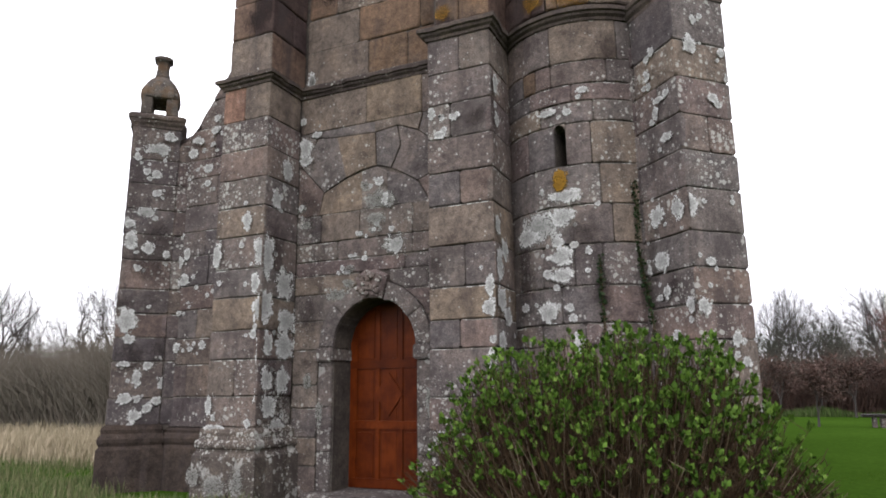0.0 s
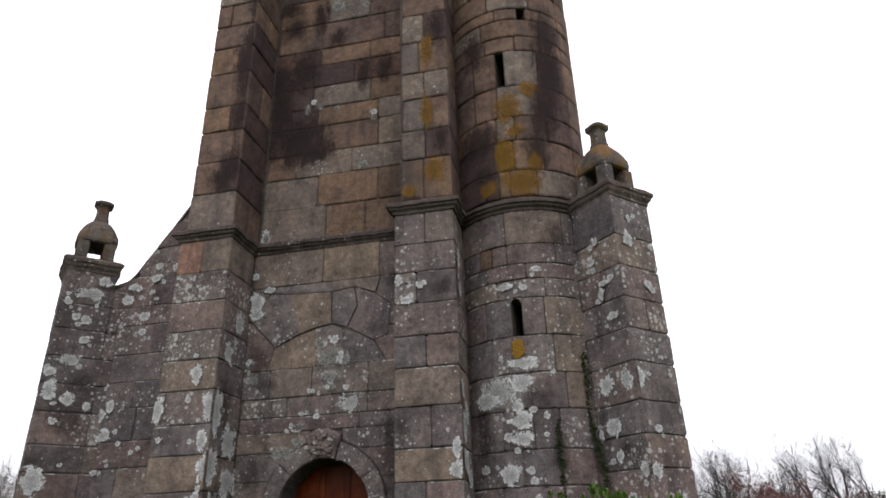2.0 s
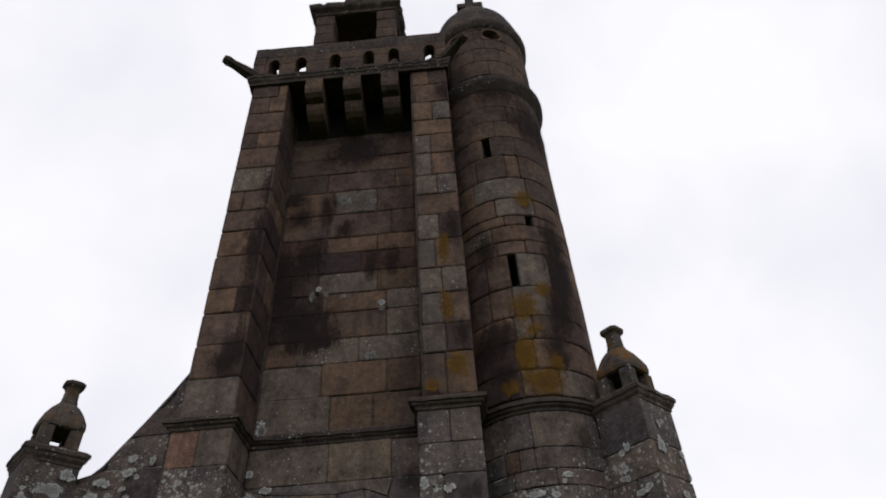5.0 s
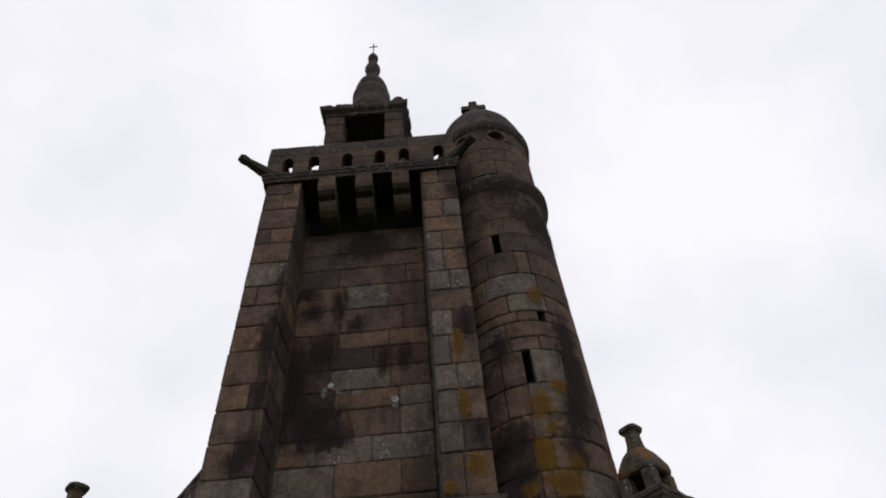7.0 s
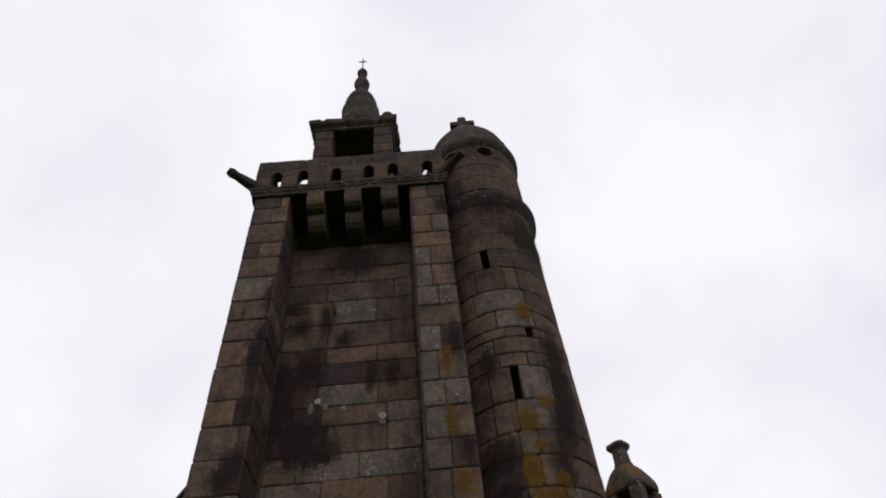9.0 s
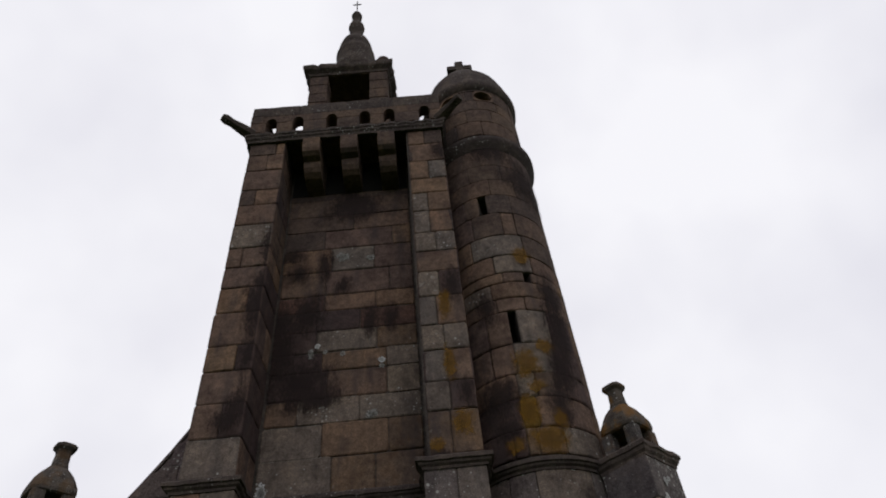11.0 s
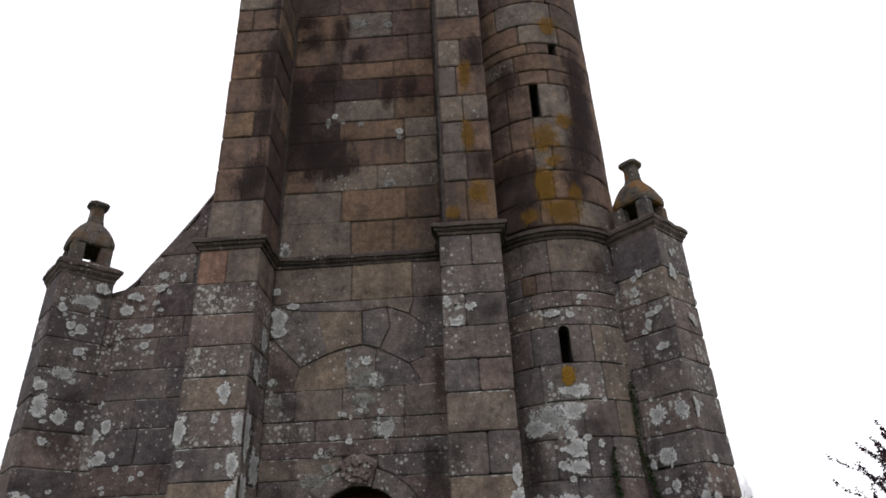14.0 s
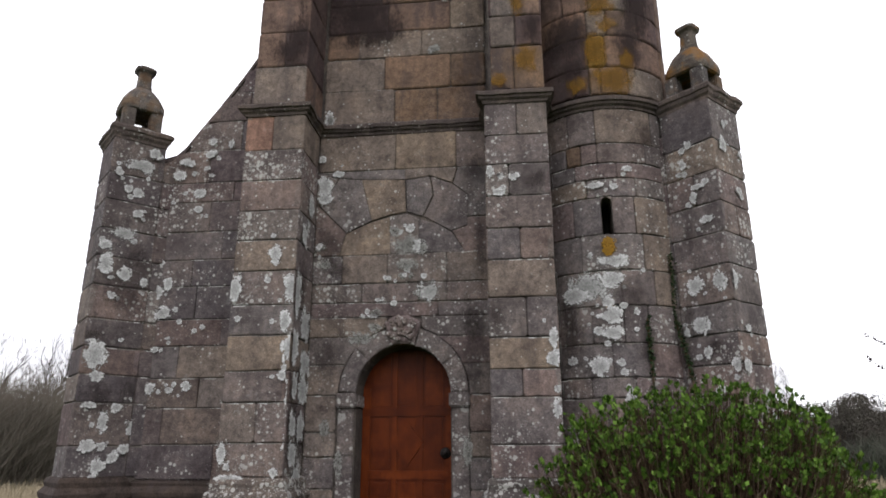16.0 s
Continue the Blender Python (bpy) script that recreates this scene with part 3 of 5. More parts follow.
def buttress(x0, x1, low, up, label):
    """A stepped buttress; low and up: the courses of its front, whose beds run on round its sides."""
    root = part("buttress", box_mesh("buttress", (x0 + 0.07, x1 - 0.07, FACE + 0.065, WALL + 0.1, -0.1, TOP), M_MORTAR), tower, label)
    depth = WALL - FACE
    side = [(z0, z1, [], tones[-1]) for z0, z1, _, tones in low]
    laid(root, flat(0, FACE, 0, -1), x0, x1, low)
    laid(root, flat(x1, FACE, 1, 0), 0, depth, side)
    laid(root, flat(x0, WALL, -1, 0), 0, depth, side)
    ux0, ux1, uy = x0 + (0.05 if x0 < -5 else 0.10), x1 - (0.03 if x0 < -5 else 0.01), FACE + 0.03
    side = [(z0, z1, [0.42 + rng.uniform(-0.1, 0.1)] if k % 3 == 1 else [], "d" if tones[-1] in "dr" or k % 4 == 2 else "u" if z0 < 10.5 else "h") for k, (z0, z1, _, tones) in enumerate(up)]
    laid(root, flat(0, uy, 0, -1), ux0, ux1, up)
    laid(root, flat(ux1, uy, 1, 0), 0, UPPER_WALL - uy, side)
    laid(root, flat(ux0, UPPER_WALL, -1, 0), 0, UPPER_WALL - uy, side)
    plinth(x0, x1, root)
    v, f_ = sweep([(x0, WALL), (x0, FACE), (x1, FACE), (x1, WALL)], CAP)
    part("cap_moulding", mesh_of("cap_moulding", v, f_, M_CAP), root, "moulded granite weathering course")
    return root


b_left = buttress(LX0, LX1, [
    (0.97, 1.38, [], "s"), (1.38, 1.87, [-6.42], "as"), (1.87, 2.27, [], "a"), (2.27, 2.73, [], "t"), (2.73, 3.13, [], "a"), (3.13, 3.60, [], "s"), (3.60, 4.03, [], "a"),
    (4.03, 4.46, [], "s"), (4.46, 4.91, [], "a"), (4.91, 5.37, [], "s"), (5.37, 5.92, [-6.48], "pt")], [
    (6.12, 6.73, [], "t"), (6.73, 7.32, [-6.40], "ud"), (7.32, 7.91, [], "u"), (7.91, 8.41, [-6.33], "ud"), (8.41, 9.12, [], "u"), (9.12, 9.69, [-6.30], "ud"), (9.69, 10.19, [], "u"),
    (10.19, 10.70, [-6.55], "uu"), (10.70, 11.34, [], "w"), (11.34, 11.93, [], "u"), (11.93, 12.40, [-6.52], "hu"), (12.40, 13.06, [], "u"), (13.06, 13.60, [-6.4], "hu"), (13.60, 14.12, [-6.25], "hu")],
    "stepped granite buttress with white lichen on its lower corner")
b_right = buttress(RX0, RX1, [
    (0.97, 1.35, [], "s"), (1.35, 1.91, [], "s"), (1.91, 2.25, [-3.06], "aa"), (2.25, 2.64, [], "t"), (2.64, 3.15, [-2.98], "aa"), (3.15, 3.65, [], "t"), (3.65, 4.08, [-3.03], "aa"),
    (4.08, 4.53, [], "a"), (4.53, 4.99, [-3.15], "sa"), (4.99, 5.42, [], "s"), (5.42, 5.92, [-3.02], "aa")], [
    (6.12, 6.83, [-3.03], "oo"), (6.83, 7.34, [-3.0], "wd"), (7.34, 7.93, [-3.0], "wu"), (7.93, 8.44, [-3.0], "ww"), (8.44, 9.07, [-3.08], "wu"), (9.07, 9.65, [-2.99], "wd"), (9.65, 10.16, [], "u"),
    (10.16, 10.67, [-2.97], "ww"), (10.67, 11.28, [-3.05], "wu"), (11.28, 11.83, [-3.05], "wu"), (11.83, 12.29, [], "u"), (12.29, 12.89, [-2.97], "uw"), (12.89, 13.50, [], "u"), (13.50, 14.12, [-3.0], "uh")],
    "stepped granite buttress streaked with ochre lichen higher up")
v, f_ = sweep([(LX1, WALL), (RX0, WALL)], CAP)
part("string_course", mesh_of("string_course", v, f_, M_CAP), front_wall, "thin moulded granite string course")

# doorway: arch ring, imposts, jambs, step and door
doorway = part("door_surround", poly_prism("door_surround",
               arch_line(DOOR_X, DOOR_R + 0.23, SPRING, 0, 180, 24) + arch_line(DOOR_X, DOOR_R + 0.02, SPRING, 180, 0, 24), WALL + 0.02, WALL + 0.48, M_MORTAR), tower,
               "round-arched granite door surround with carved keystone")
for a0, a1 in ((0, 34), (34, 76), (104, 138), (138, 180)):
    poly = arch_line(DOOR_X, DOOR_R, SPRING, a0, a1, 5) + arch_line(DOOR_X, DOOR_R + 0.24, SPRING, a1, a0, 5)
    part("voussoir", stone_mesh(front, poly[::-1], M_DRESSED, proud=0.035, gap=0.003, bevel=0.014, back=0.46), doorway)
key = arch_line(DOOR_X, DOOR_R, SPRING, 76, 104, 4) + [(DOOR_X - 0.27, 2.98), (DOOR_X - 0.14, 3.07), (DOOR_X + 0.06, 3.09), (DOOR_X + 0.25, 3.0)]
part("keystone", stone_mesh(front, key[::-1], M_SPECKLED, proud=0.10, gap=0.003, bevel=0.03, back=0.46), doorway, "worn carved keystone furred with lichen")
bm = bmesh.new()
rk = random.Random(3)
for i in range(46):
    a, rr = rk.uniform(0, 6.28), 0.19 * math.sqrt(rk.random())
    bmesh.ops.create_icosphere(bm, subdivisions=1, radius=rk.uniform(0.02, 0.05),
                               matrix=Matrix.Translation((DOOR_X - 0.02 + rr * math.cos(a) * 1.05, WALL - 0.10 - 0.03 * rk.random(), 2.90 + rr * math.sin(a) * 0.9)))
part("carving", bm_mesh("carving", bm, M_SPECKLED), doorway, "knobbly carved foliage on the keystone")
for side in (-1, 1):
    inner, outer = DOOR_X + side * DOOR_R, DOOR_X + side * (DOOR_R + 0.24)
    xa, xb = sorted((inner, outer))
    for z0, z1 in ((SILL, 0.62), (0.62, 1.22), (1.22, 1.84)):
        part("jamb_stone", box_mesh("jamb_stone", (xa + (0.02 if side > 0 else 0), xb - (0.02 if side < 0 else 0), WALL - 0.015, WALL + 0.48, z0 + 0.004, z1 - 0.004), M_DRESSED, 0.012), doorway)
    part("impost", box_mesh("impost", (xa - 0.02, xb + 0.02, WALL - 0.075, WALL + 0.485, 1.84, 2.035), M_DRESSED, 0.02), doorway, "plain projecting impost block")
part("threshold", box_mesh("threshold", (DOOR_X - 0.95, DOOR_X + 0.95, WALL - 0.28, WALL + 0.6, -0.06, SILL), M_DRESSED, 0.02), doorway, "worn granite threshold step")

DY = WALL + 0.44
door = part("door", poly_prism("door", [(DOOR_X + DOOR_R + 0.01, SILL), *arch_line(DOOR_X, DOOR_R + 0.01, SPRING, 0, 180, 20), (DOOR_X - DOOR_R - 0.01, SILL)], DY + 0.02, DY + 0.07, M_DOOR), tower,
            "closed round-headed door of varnished orange-brown wood panels")


def door_piece(name, x0, x1, z0, z1, y, bevel=0.008, arched=False):
    if arched:
        n = 8
        pts = [(x0, z0), (x1, z0)]
        for i in range(n + 1):
            x = x1 + (x0 - x1) * i / n
            pts.append((x, SPRING + math.sqrt(max(0.0, (DOOR_R - 0.05) ** 2 - (x - DOOR_X) ** 2))))
        return part(name, poly_prism(name, pts, y, DY + 0.03, M_DOOR), door)
    return part(name, box_mesh(name, (x0, x1, y, DY + 0.03, z0, z1), M_DOOR, bevel), door)


for x0, x1 in ((-0.65, -0.53), (-0.22, -0.15), (0.15, 0.22), (0.53, 0.65)):
    top = SPRING + math.sqrt(max(0.01, DOOR_R ** 2 - max(abs(x0), abs(x1)) ** 2)) - 0.01
    door_piece("stile", DOOR_X + x0, DOOR_X + x1, SILL + 0.01, top, DY)
for z0, z1 in ((SILL + 0.01, 0.24), (0.90, 1.02), (1.74, 1.86)):
    door_piece("rail", DOOR_X - 0.64, DOOR_X + 0.64, z0, z1, DY - 0.004)
for x0, x1 in ((-0.52, -0.23), (-0.14, 0.14), (0.23, 0.52)):
    door_piece("panel", DOOR_X + x0 + 0.02, DOOR_X + x1 - 0.02, 0.27, 0.87, DY + 0.012, 0.012)
    door_piece("panel", DOOR_X + x0 + 0.02, DOOR_X + x1 - 0.02, 1.05, 1.71, DY + 0.012, 0.012)
    door_piece("panel", DOOR_X + x0 + 0.02, DOOR_X + x1 - 0.02, 1.89, 2.2, DY + 0.012, 0.012, True)
lz = [(DOOR_X, 1.08), (DOOR_X + 0.22, 1.38), (DOOR_X, 1.68), (DOOR_X - 0.22, 1.38)]
part("lozenge_panel", poly_prism("lozenge_panel", lz[::-1], DY - 0.012, DY + 0.02, M_DOOR), door, "raised lozenge panel")
bm = bmesh.new()
bmesh.ops.create_cone(bm, cap_ends=True, segments=20, radius1=0.075, radius2=0.06, depth=0.02, matrix=Matrix.Translation((DOOR_X + 0.53, DY - 0.015, 1.25)) @ Matrix.Rotation(radians(90), 4, "X"))
bmesh.ops.create_uvsphere(bm, u_segments=12, v_segments=8, radius=0.03, matrix=Matrix.Translation((DOOR_X + 0.53, DY - 0.05, 1.25)))
part("door_handle", bm_mesh("door_handle", bm, M_IRON, True), door, "round black iron door handle")

# parapet storey: corbels, moulding, pierced parapet, platform
PY = 7.10
PX0, PX1 = -6.97, -2.50
parapet = part("parapet", box_mesh("parapet", (PX0 + 0.06, PX1 - 0.06, PY + 0.08, 11.55, TOP - 0.02, 14.34), M_UP, 0.01), tower, "pierced granite parapet on corbels")
v, f_ = sweep([(PX0 + 0.08, 11.6), (PX0 + 0.08, PY + 0.08), (PX1 - 0.08, PY + 0.08), (PX1 - 0.08, 11.6)], [(-0.05, 13.98), (0.02, 13.98), (0.03, 14.05), (0.07, 14.09), (0.07, 14.14), (0.10, 14.17), (0.10, 14.24), (0.03, 14.29), (-0.05, 14.33)])
part("parapet_moulding", mesh_of("parapet_moulding", v, f_, M_CAP), parapet)
for cx in (-5.47, -4.645, -3.83):
    pts = [(PY + 0.06, 14.10), (PY + 0.06, 13.66), (PY + 0.09, 13.56), (PY + 0.18, 13.49), (PY + 0.32, 13.46), (PY + 0.32, 13.40), (PY + 0.35, 13.30), (PY + 0.42, 13.21), (PY + 0.54, 13.14), (PY + 0.70, 13.11), (UPPER_WALL + 0.02, 13.09), (UPPER_WALL + 0.02, 14.10)]
    n = len(pts)
    verts = [(cx - 0.185, y, z) for y, z in pts] + [(cx + 0.185, y, z) for y, z in pts]
    faces = [tuple(range(n)), tuple(range(2 * n - 1, n - 1, -1))] + [(i, i + n, (i + 1) % n + n, (i + 1) % n) for i in range(n)]
    part("corbel", mesh_of("corbel", verts, faces, M_HIGH), parapet, "two-stepped rounded granite corbel")

# flat near-black sheet: the deep shade between the corbels is put in as colour
part("machicolation", box_mesh("machicolation", (W0 + 0.01, W1 - 0.01, UPPER_WALL - 0.004, UPPER_WALL + 0.05, 13.10, 14.12), M_SHADE_BLACK), parapet, "near-black sheet on the wall for the shade between the corbels")


def pierced(x0, x1, holes, parent, surf):
    """A parapet wall with small arched openings, block by block."""
    z0, zs, z1 = 14.36, 14.76, 15.41
    edges = [x0]
    for hx in holes:
        edges += [hx - 0.125, hx + 0.125]
    edges.append(x1)
    for a, b_ in zip(edges[::2], edges[1::2]):
        part("stone", stone_mesh(surf, rect_poly(a, b_, z0, zs), M_HIGH, gap=0.002, back=0.27), parent)
    cuts = [x0] + [(p + q) / 2 + 0.02 for p, q in zip(holes, holes[1:])] + [x1]
    for (a, b_), hx in zip(zip(cuts, cuts[1:]), holes):
        arch = [(hx + 0.125 * math.cos(radians(t)), zs + 0.17 * math.sin(radians(t))) for t in range(180, -1, -30)]
        poly = [(a, zs)] + arch + [(b_, zs), (b_, 15.02), (a, 15.02)]
        n = len(poly)
        verts = [surf(s, z, 0.0) for s, z in poly] + [surf(s, z, -0.27) for s, z in poly]
        faces = [tuple(range(n)), tuple(range(2 * n - 1, n - 1, -1))] + [(i, i + n, (i + 1) % n + n, (i + 1) % n) for i in range(n)]
        part("arch_stone", mesh_of("arch_stone", verts, faces, M_HIGH), parent)
    n = max(1, round((x1 - x0) / 1.0))
    for i in range(n):
        part("coping", stone_mesh(surf, rect_poly(x0 + (x1 - x0) * i / n, x0 + (x1 - x0) * (i + 1) / n, 15.02, z1), M_CAP, gap=0.002, back=0.29), parent)


pierced(PX0 + 0.06, PX1 - 0.06, [-6.44, -5.83, -5.06, -4.30, -3.74, -2.93], parapet, flat(0, PY + 0.08, 0, -1))
pierced(0, 4.2, [0.5, 1.3, 2.1, 2.9, 3.7], parapet, flat(PX0 + 0.06, 11.35, -1, 0))
pierced(0, 4.2, [0.5, 1.3, 2.1, 2.9, 3.7], parapet, flat(PX1 - 0.06, PY + 0.15, 1, 0))
pierced(0, 4.4, [0.5, 1.4, 2.3, 3.2, 4.0], parapet, flat(PX1 - 0.06, 11.5, 0, 1))


def gargoyle(base, tip):
    d = (Vector(tip) - Vector(base))
    side = Vector((-d.y, d.x, 0)).normalized()
    upv = d.cross(side).normalized()
    upv = upv if upv.z > 0 else -upv
    verts, faces = [], []
    for k, (t, w, h) in enumerate(((0, 0.15, 0.15), (0.3, 0.13, 0.14), (0.7, 0.10, 0.10), (0.88, 0.12, 0.11), (1.0, 0.09, 0.07))):
        c = Vector(base) + d * t
        for a in range(8):
            ang = a * math.pi / 4
            verts.append(c + side * w * math.cos(ang) + upv * h * math.sin(ang))
    for k in range(4):
        for a in range(8):
            faces.append((k * 8 + a, k * 8 + (a + 1) % 8, k * 8 + 8 + (a + 1) % 8, k * 8 + 8 + a))
    faces += [tuple(range(8))[::-1], tuple(range(32, 40))]
    return part("gargoyle", mesh_of("gargoyle", verts, faces, M_CAP), parapet, "long plain stone water spout")


gargoyle((-6.85, 7.25, 14.42), (-7.38, 6.70, 14.42))
gargoyle((-2.62, 7.25, 14.42), (-2.12, 6.70, 14.40))

# lantern on the tower top
LCX, LCY = -4.93, 9.45
lantern = part("lantern", box_mesh("lantern", (LCX - 1.12, LCX + 1.12, LCY - 1.12, LCY + 1.12, 14.3, 15.2), M_HIGH, 0.02), tower, "square open bell lantern with stepped stone finial")
for sx in (-1, 1):
    for sy in (-1, 1):
        z = 15.2
        for i in range(8):
            w = 0.50
            x, y = LCX + sx * 0.84, LCY + sy * 0.84
            j = 0.008 * (i % 2)
            part("pier_stone", box_mesh("pier_stone", (x - w / 2 - j, x + w / 2 + j, y - w / 2 - j, y + w / 2 + j, z, z + 0.445), M_HIGH, 0.015), lantern)
            z += 0.45
part("back_wall", box_mesh("back_wall", (LCX - 0.58, LCX + 0.58, LCY + 0.62, LCY + 0.95, 15.2, 18.8), M_HIGH), lantern)
part("lantern_lintel", box_mesh("lantern_lintel", (LCX - 1.1, LCX + 1.1, LCY - 1.1, LCY + 1.1, 18.78, 18.9), M_HIGH, 0.02), lantern)
sq = [(LCX - 1.1, LCY - 1.1), (LCX + 1.1, LCY - 1.1), (LCX + 1.1, LCY + 1.1), (LCX - 1.1, LCY + 1.1)]
v, f_ = sweep(sq, [(-0.3, 18.8), (0.02, 18.8), (0.05, 18.88), (0.17, 18.97), (0.20, 19.05), (0.20, 19.16), (-0.3, 19.14)], closed=True)
part("cornice", mesh_of("cornice", v, f_, M_CAP), lantern)
bm = bmesh.new()
bmesh.ops.create_cone(bm, cap_ends=True, segments=4, radius1=1.62, radius2=0.85, depth=0.8, matrix=Matrix.Translation((LCX, LCY, 19.5)) @ Matrix.Rotation(radians(45), 4, "Z"))
part("roof", bm_mesh("roof", bm, M_CAP), lantern)
v, f_ = lathe([(0, 19.85), (0.70, 19.85), (0.66, 20.8), (0.60, 21.5), (0.63, 21.6), (0.63, 21.75), (0.56, 21.85), (0.54, 22.1), (0.56, 22.16), (0.52, 22.4), (0.46, 22.65), (0.34, 22.9), (0.21, 23.06), (0.165, 23.32), (0.18, 23.58), (0.25, 23.71), (0.28, 23.9), (0.24, 24.1), (0.145, 24.24), (0.10, 24.4), (0.115, 24.6), (0.18, 24.71), (0.19, 24.86), (0.15, 25.0), (0.06, 25.1), (0, 25.14)], LCX, LCY, 24)
finial = part("finial", mesh_of("finial", v, f_, M_CAP, smooth=True), lantern, "stacked bulbous stone finial")
part("iron_cross", bm_mesh("iron_cross", box(box(bmesh.new(), LCX - 0.018, LCX + 0.018, LCY - 0.018, LCY + 0.018, 25.0, 26.15), LCX - 0.15, LCX + 0.15, LCY - 0.015, LCY + 0.015, 25.85, 25.89), M_IRON), finial, "thin iron cross")
v, f_ = lathe([(0, 18.95), (0.2, 19.0), (0.2, 19.25), (0.24, 19.35), (0.2, 19.55), (0.1, 19.66), (0, 19.68)], LCX + 0.98, LCY - 0.98, 14)
part("corner_knob", mesh_of("corner_knob", v, f_, M_UP, smooth=True), lantern)

# stair turret
TX, TY, TR = -1.75, 8.62, 1.10
ARC = (-1.75, 1.75)
drum_low, drum_up = drum(TX, TY, TR), drum(TX, TY, TR + 0.01)
SLITS = [(-0.10, 4.05, 4.58, 0.075), (-0.07, 8.16, 8.82, 0.07), (-0.22, 11.34, 11.90, 0.08), (0.36, 9.48, 9.72, 0.07),
         (0.30, 15.50, 15.92, 0.25), (-0.60, 15.50, 15.92, 0.25)]


def pierced_drum():
    """The turret's core, open at the slits, with the sides of each opening."""
    edge = math.pi * TR
    ss = sorted({round(-edge + 2 * edge * i / 48, 3) for i in range(49)} | {round(c + k * w, 3) for c, _, _, w in SLITS for k in (-1, 1)})
    zs = sorted({-0.1, 16.1} | {z for _, a, b_, _ in SLITS for z in (a, b_)})
    inside = lambda s_, z: any(abs(s_ - c) < w and a < z < b_ for c, a, b_, w in SLITS)
    core = drum(TX, TY, TR)
    verts = [core(s_, z, -0.035) for z in zs for s_ in ss]
    n = len(ss)
    faces = [(j * n + i, j * n + i + 1, j * n + n + i + 1, j * n + n + i) for j in range(len(zs) - 1) for i in range(n - 1) if not inside((ss[i] + ss[i + 1]) / 2, (zs[j] + zs[j + 1]) / 2)]
    for c, a, b_, w in SLITS:
        k = len(verts)
        loop = [(c - w, a), (c + w, a), (c + w, b_), (c - w, b_)]
        verts += [core(s_, z, -0.035) for s_, z in loop] + [core(s_, z, -0.5) for s_, z in loop]
        faces += [(k + i, k + (i + 1) % 4, k + 4 + (i + 1) % 4, k + 4 + i) for i in range(4)]
    return verts, faces


v, f_ = pierced_drum()
turret = part("stair_turret", mesh_of("stair_turret", v, f_, M_MORTAR), tower, "round granite stair turret with slit windows and domed cap")
# inner wall coloured near-black, so the slits look unlit
v, f_ = lathe([(TR - 0.5, -0.1), (TR - 0.5, 16.1)], TX, TY, 24)
part("stairwell", mesh_of("stairwell", v, f_, M_SHADE_BLACK, smooth=True), turret, "inside of the stair turret, coloured near-black for its shade")


def turret_courses(surf, rows):
    """Rings of blocks round the turret that leave the slits open: foot, head, upright joints, letters of stone."""
    for z0, z1, joints, tones in rows:
        slits = [(cs - w, cs + w) for cs, c0, c1, w in SLITS if z0 < c1 - 0.02 and z1 > c0 + 0.02]
        ends = sorted([ARC[0], -1.15, *[p for p in joints if not any(a < p < b_ for a, b_ in slits)], 1.1, ARC[1], *[p for pair in slits for p in pair]])
        k = 0
        for a, b_ in zip(ends, ends[1:]):
            if any(abs(a - p) < 1e-6 and abs(b_ - q_) < 1e-6 for p, q_ in slits):
                continue
            n = max(2, math.ceil((b_ - a) / 0.1))
            part("stone", stone_mesh(surf, rect_poly(a, b_, z0, z1, n), TONES[tones[k % len(tones)]], strips=n), turret)
            k += 1


turret_courses(drum_low, [
    (0.0, 0.5, [-0.4, 0.3], "a"), (0.5, 0.97, [-0.1, 0.5], "a"), (0.97, 1.45, [-0.5, 0.2], "as"), (1.45, 1.91, [-0.2, 0.4], "a"), (1.91, 2.16, [-0.45, 0.1], "as"), (2.16, 2.59, [-0.16, 0.3], "aaas"),
    (2.59, 3.08, [-0.39, 0.01, 0.34], "assas"), (3.08, 3.55, [0.01, 0.48], "saaa"), (3.55, 4.05, [-0.47, 0.36], "aasa"), (4.05, 4.58, [-0.56, 0.28], "aaaas"), (4.58, 4.85, [-0.35, 0.32], "asas"),
    (4.85, 5.08, [-0.5, 0.07], "saaas"), (5.08, 5.38, [-0.62, -0.40, -0.18, 0.51], "aaoaaa"), (5.38, 5.91, [-0.58, -0.18, 0.66], "asaaa")])
turret_courses(drum_up, [
    (6.14, 6.58, [-0.42, -0.21, -0.05, 0.36], "uddoowu"), (6.58, 7.10, [-0.21, 0.04, 0.5], "ddguuu"), (7.10, 7.54, [-0.20, 0.09, 0.59], "uuwodu"), (7.54, 8.12, [-0.55, -0.15, 0.5], "uuuwdu"),
    (8.12, 8.82, [-0.54, 0.55], "uuuwdu"), (8.82, 9.12, [-0.3, 0.2], "uuuu"), (9.12, 9.48, [-0.36, 0.65], "uwuuu"), (9.48, 9.72, [-0.1], "uuuuu"), (9.72, 10.16, [-0.22, 0.5], "uuwuu"),
    (10.16, 10.71, [-0.6, 0.42], "uuwhh"), (10.71, 11.34, [-0.5, 0.09, 0.36], "huhuhh"), (11.34, 11.90, [-0.6, 0.35], "huhhh"), (11.90, 12.40, [-0.01, 0.55], "hhhh"), (12.40, 12.90, [-0.4, 0.3], "hhhh"), (12.90, 13.45, [-0.1, 0.6], "hhhh")])
turret_courses(drum_up, [(14.05, 14.6, [-0.5, 0.1, 0.7], "h"), (14.6, 15.1, [-0.2, 0.4], "h"), (15.1, 15.50, [-0.5, 0.1, 0.6], "h"), (15.50, 15.92, [-0.15], "h"), (15.92, 16.0, [-0.3, 0.3], "h")])
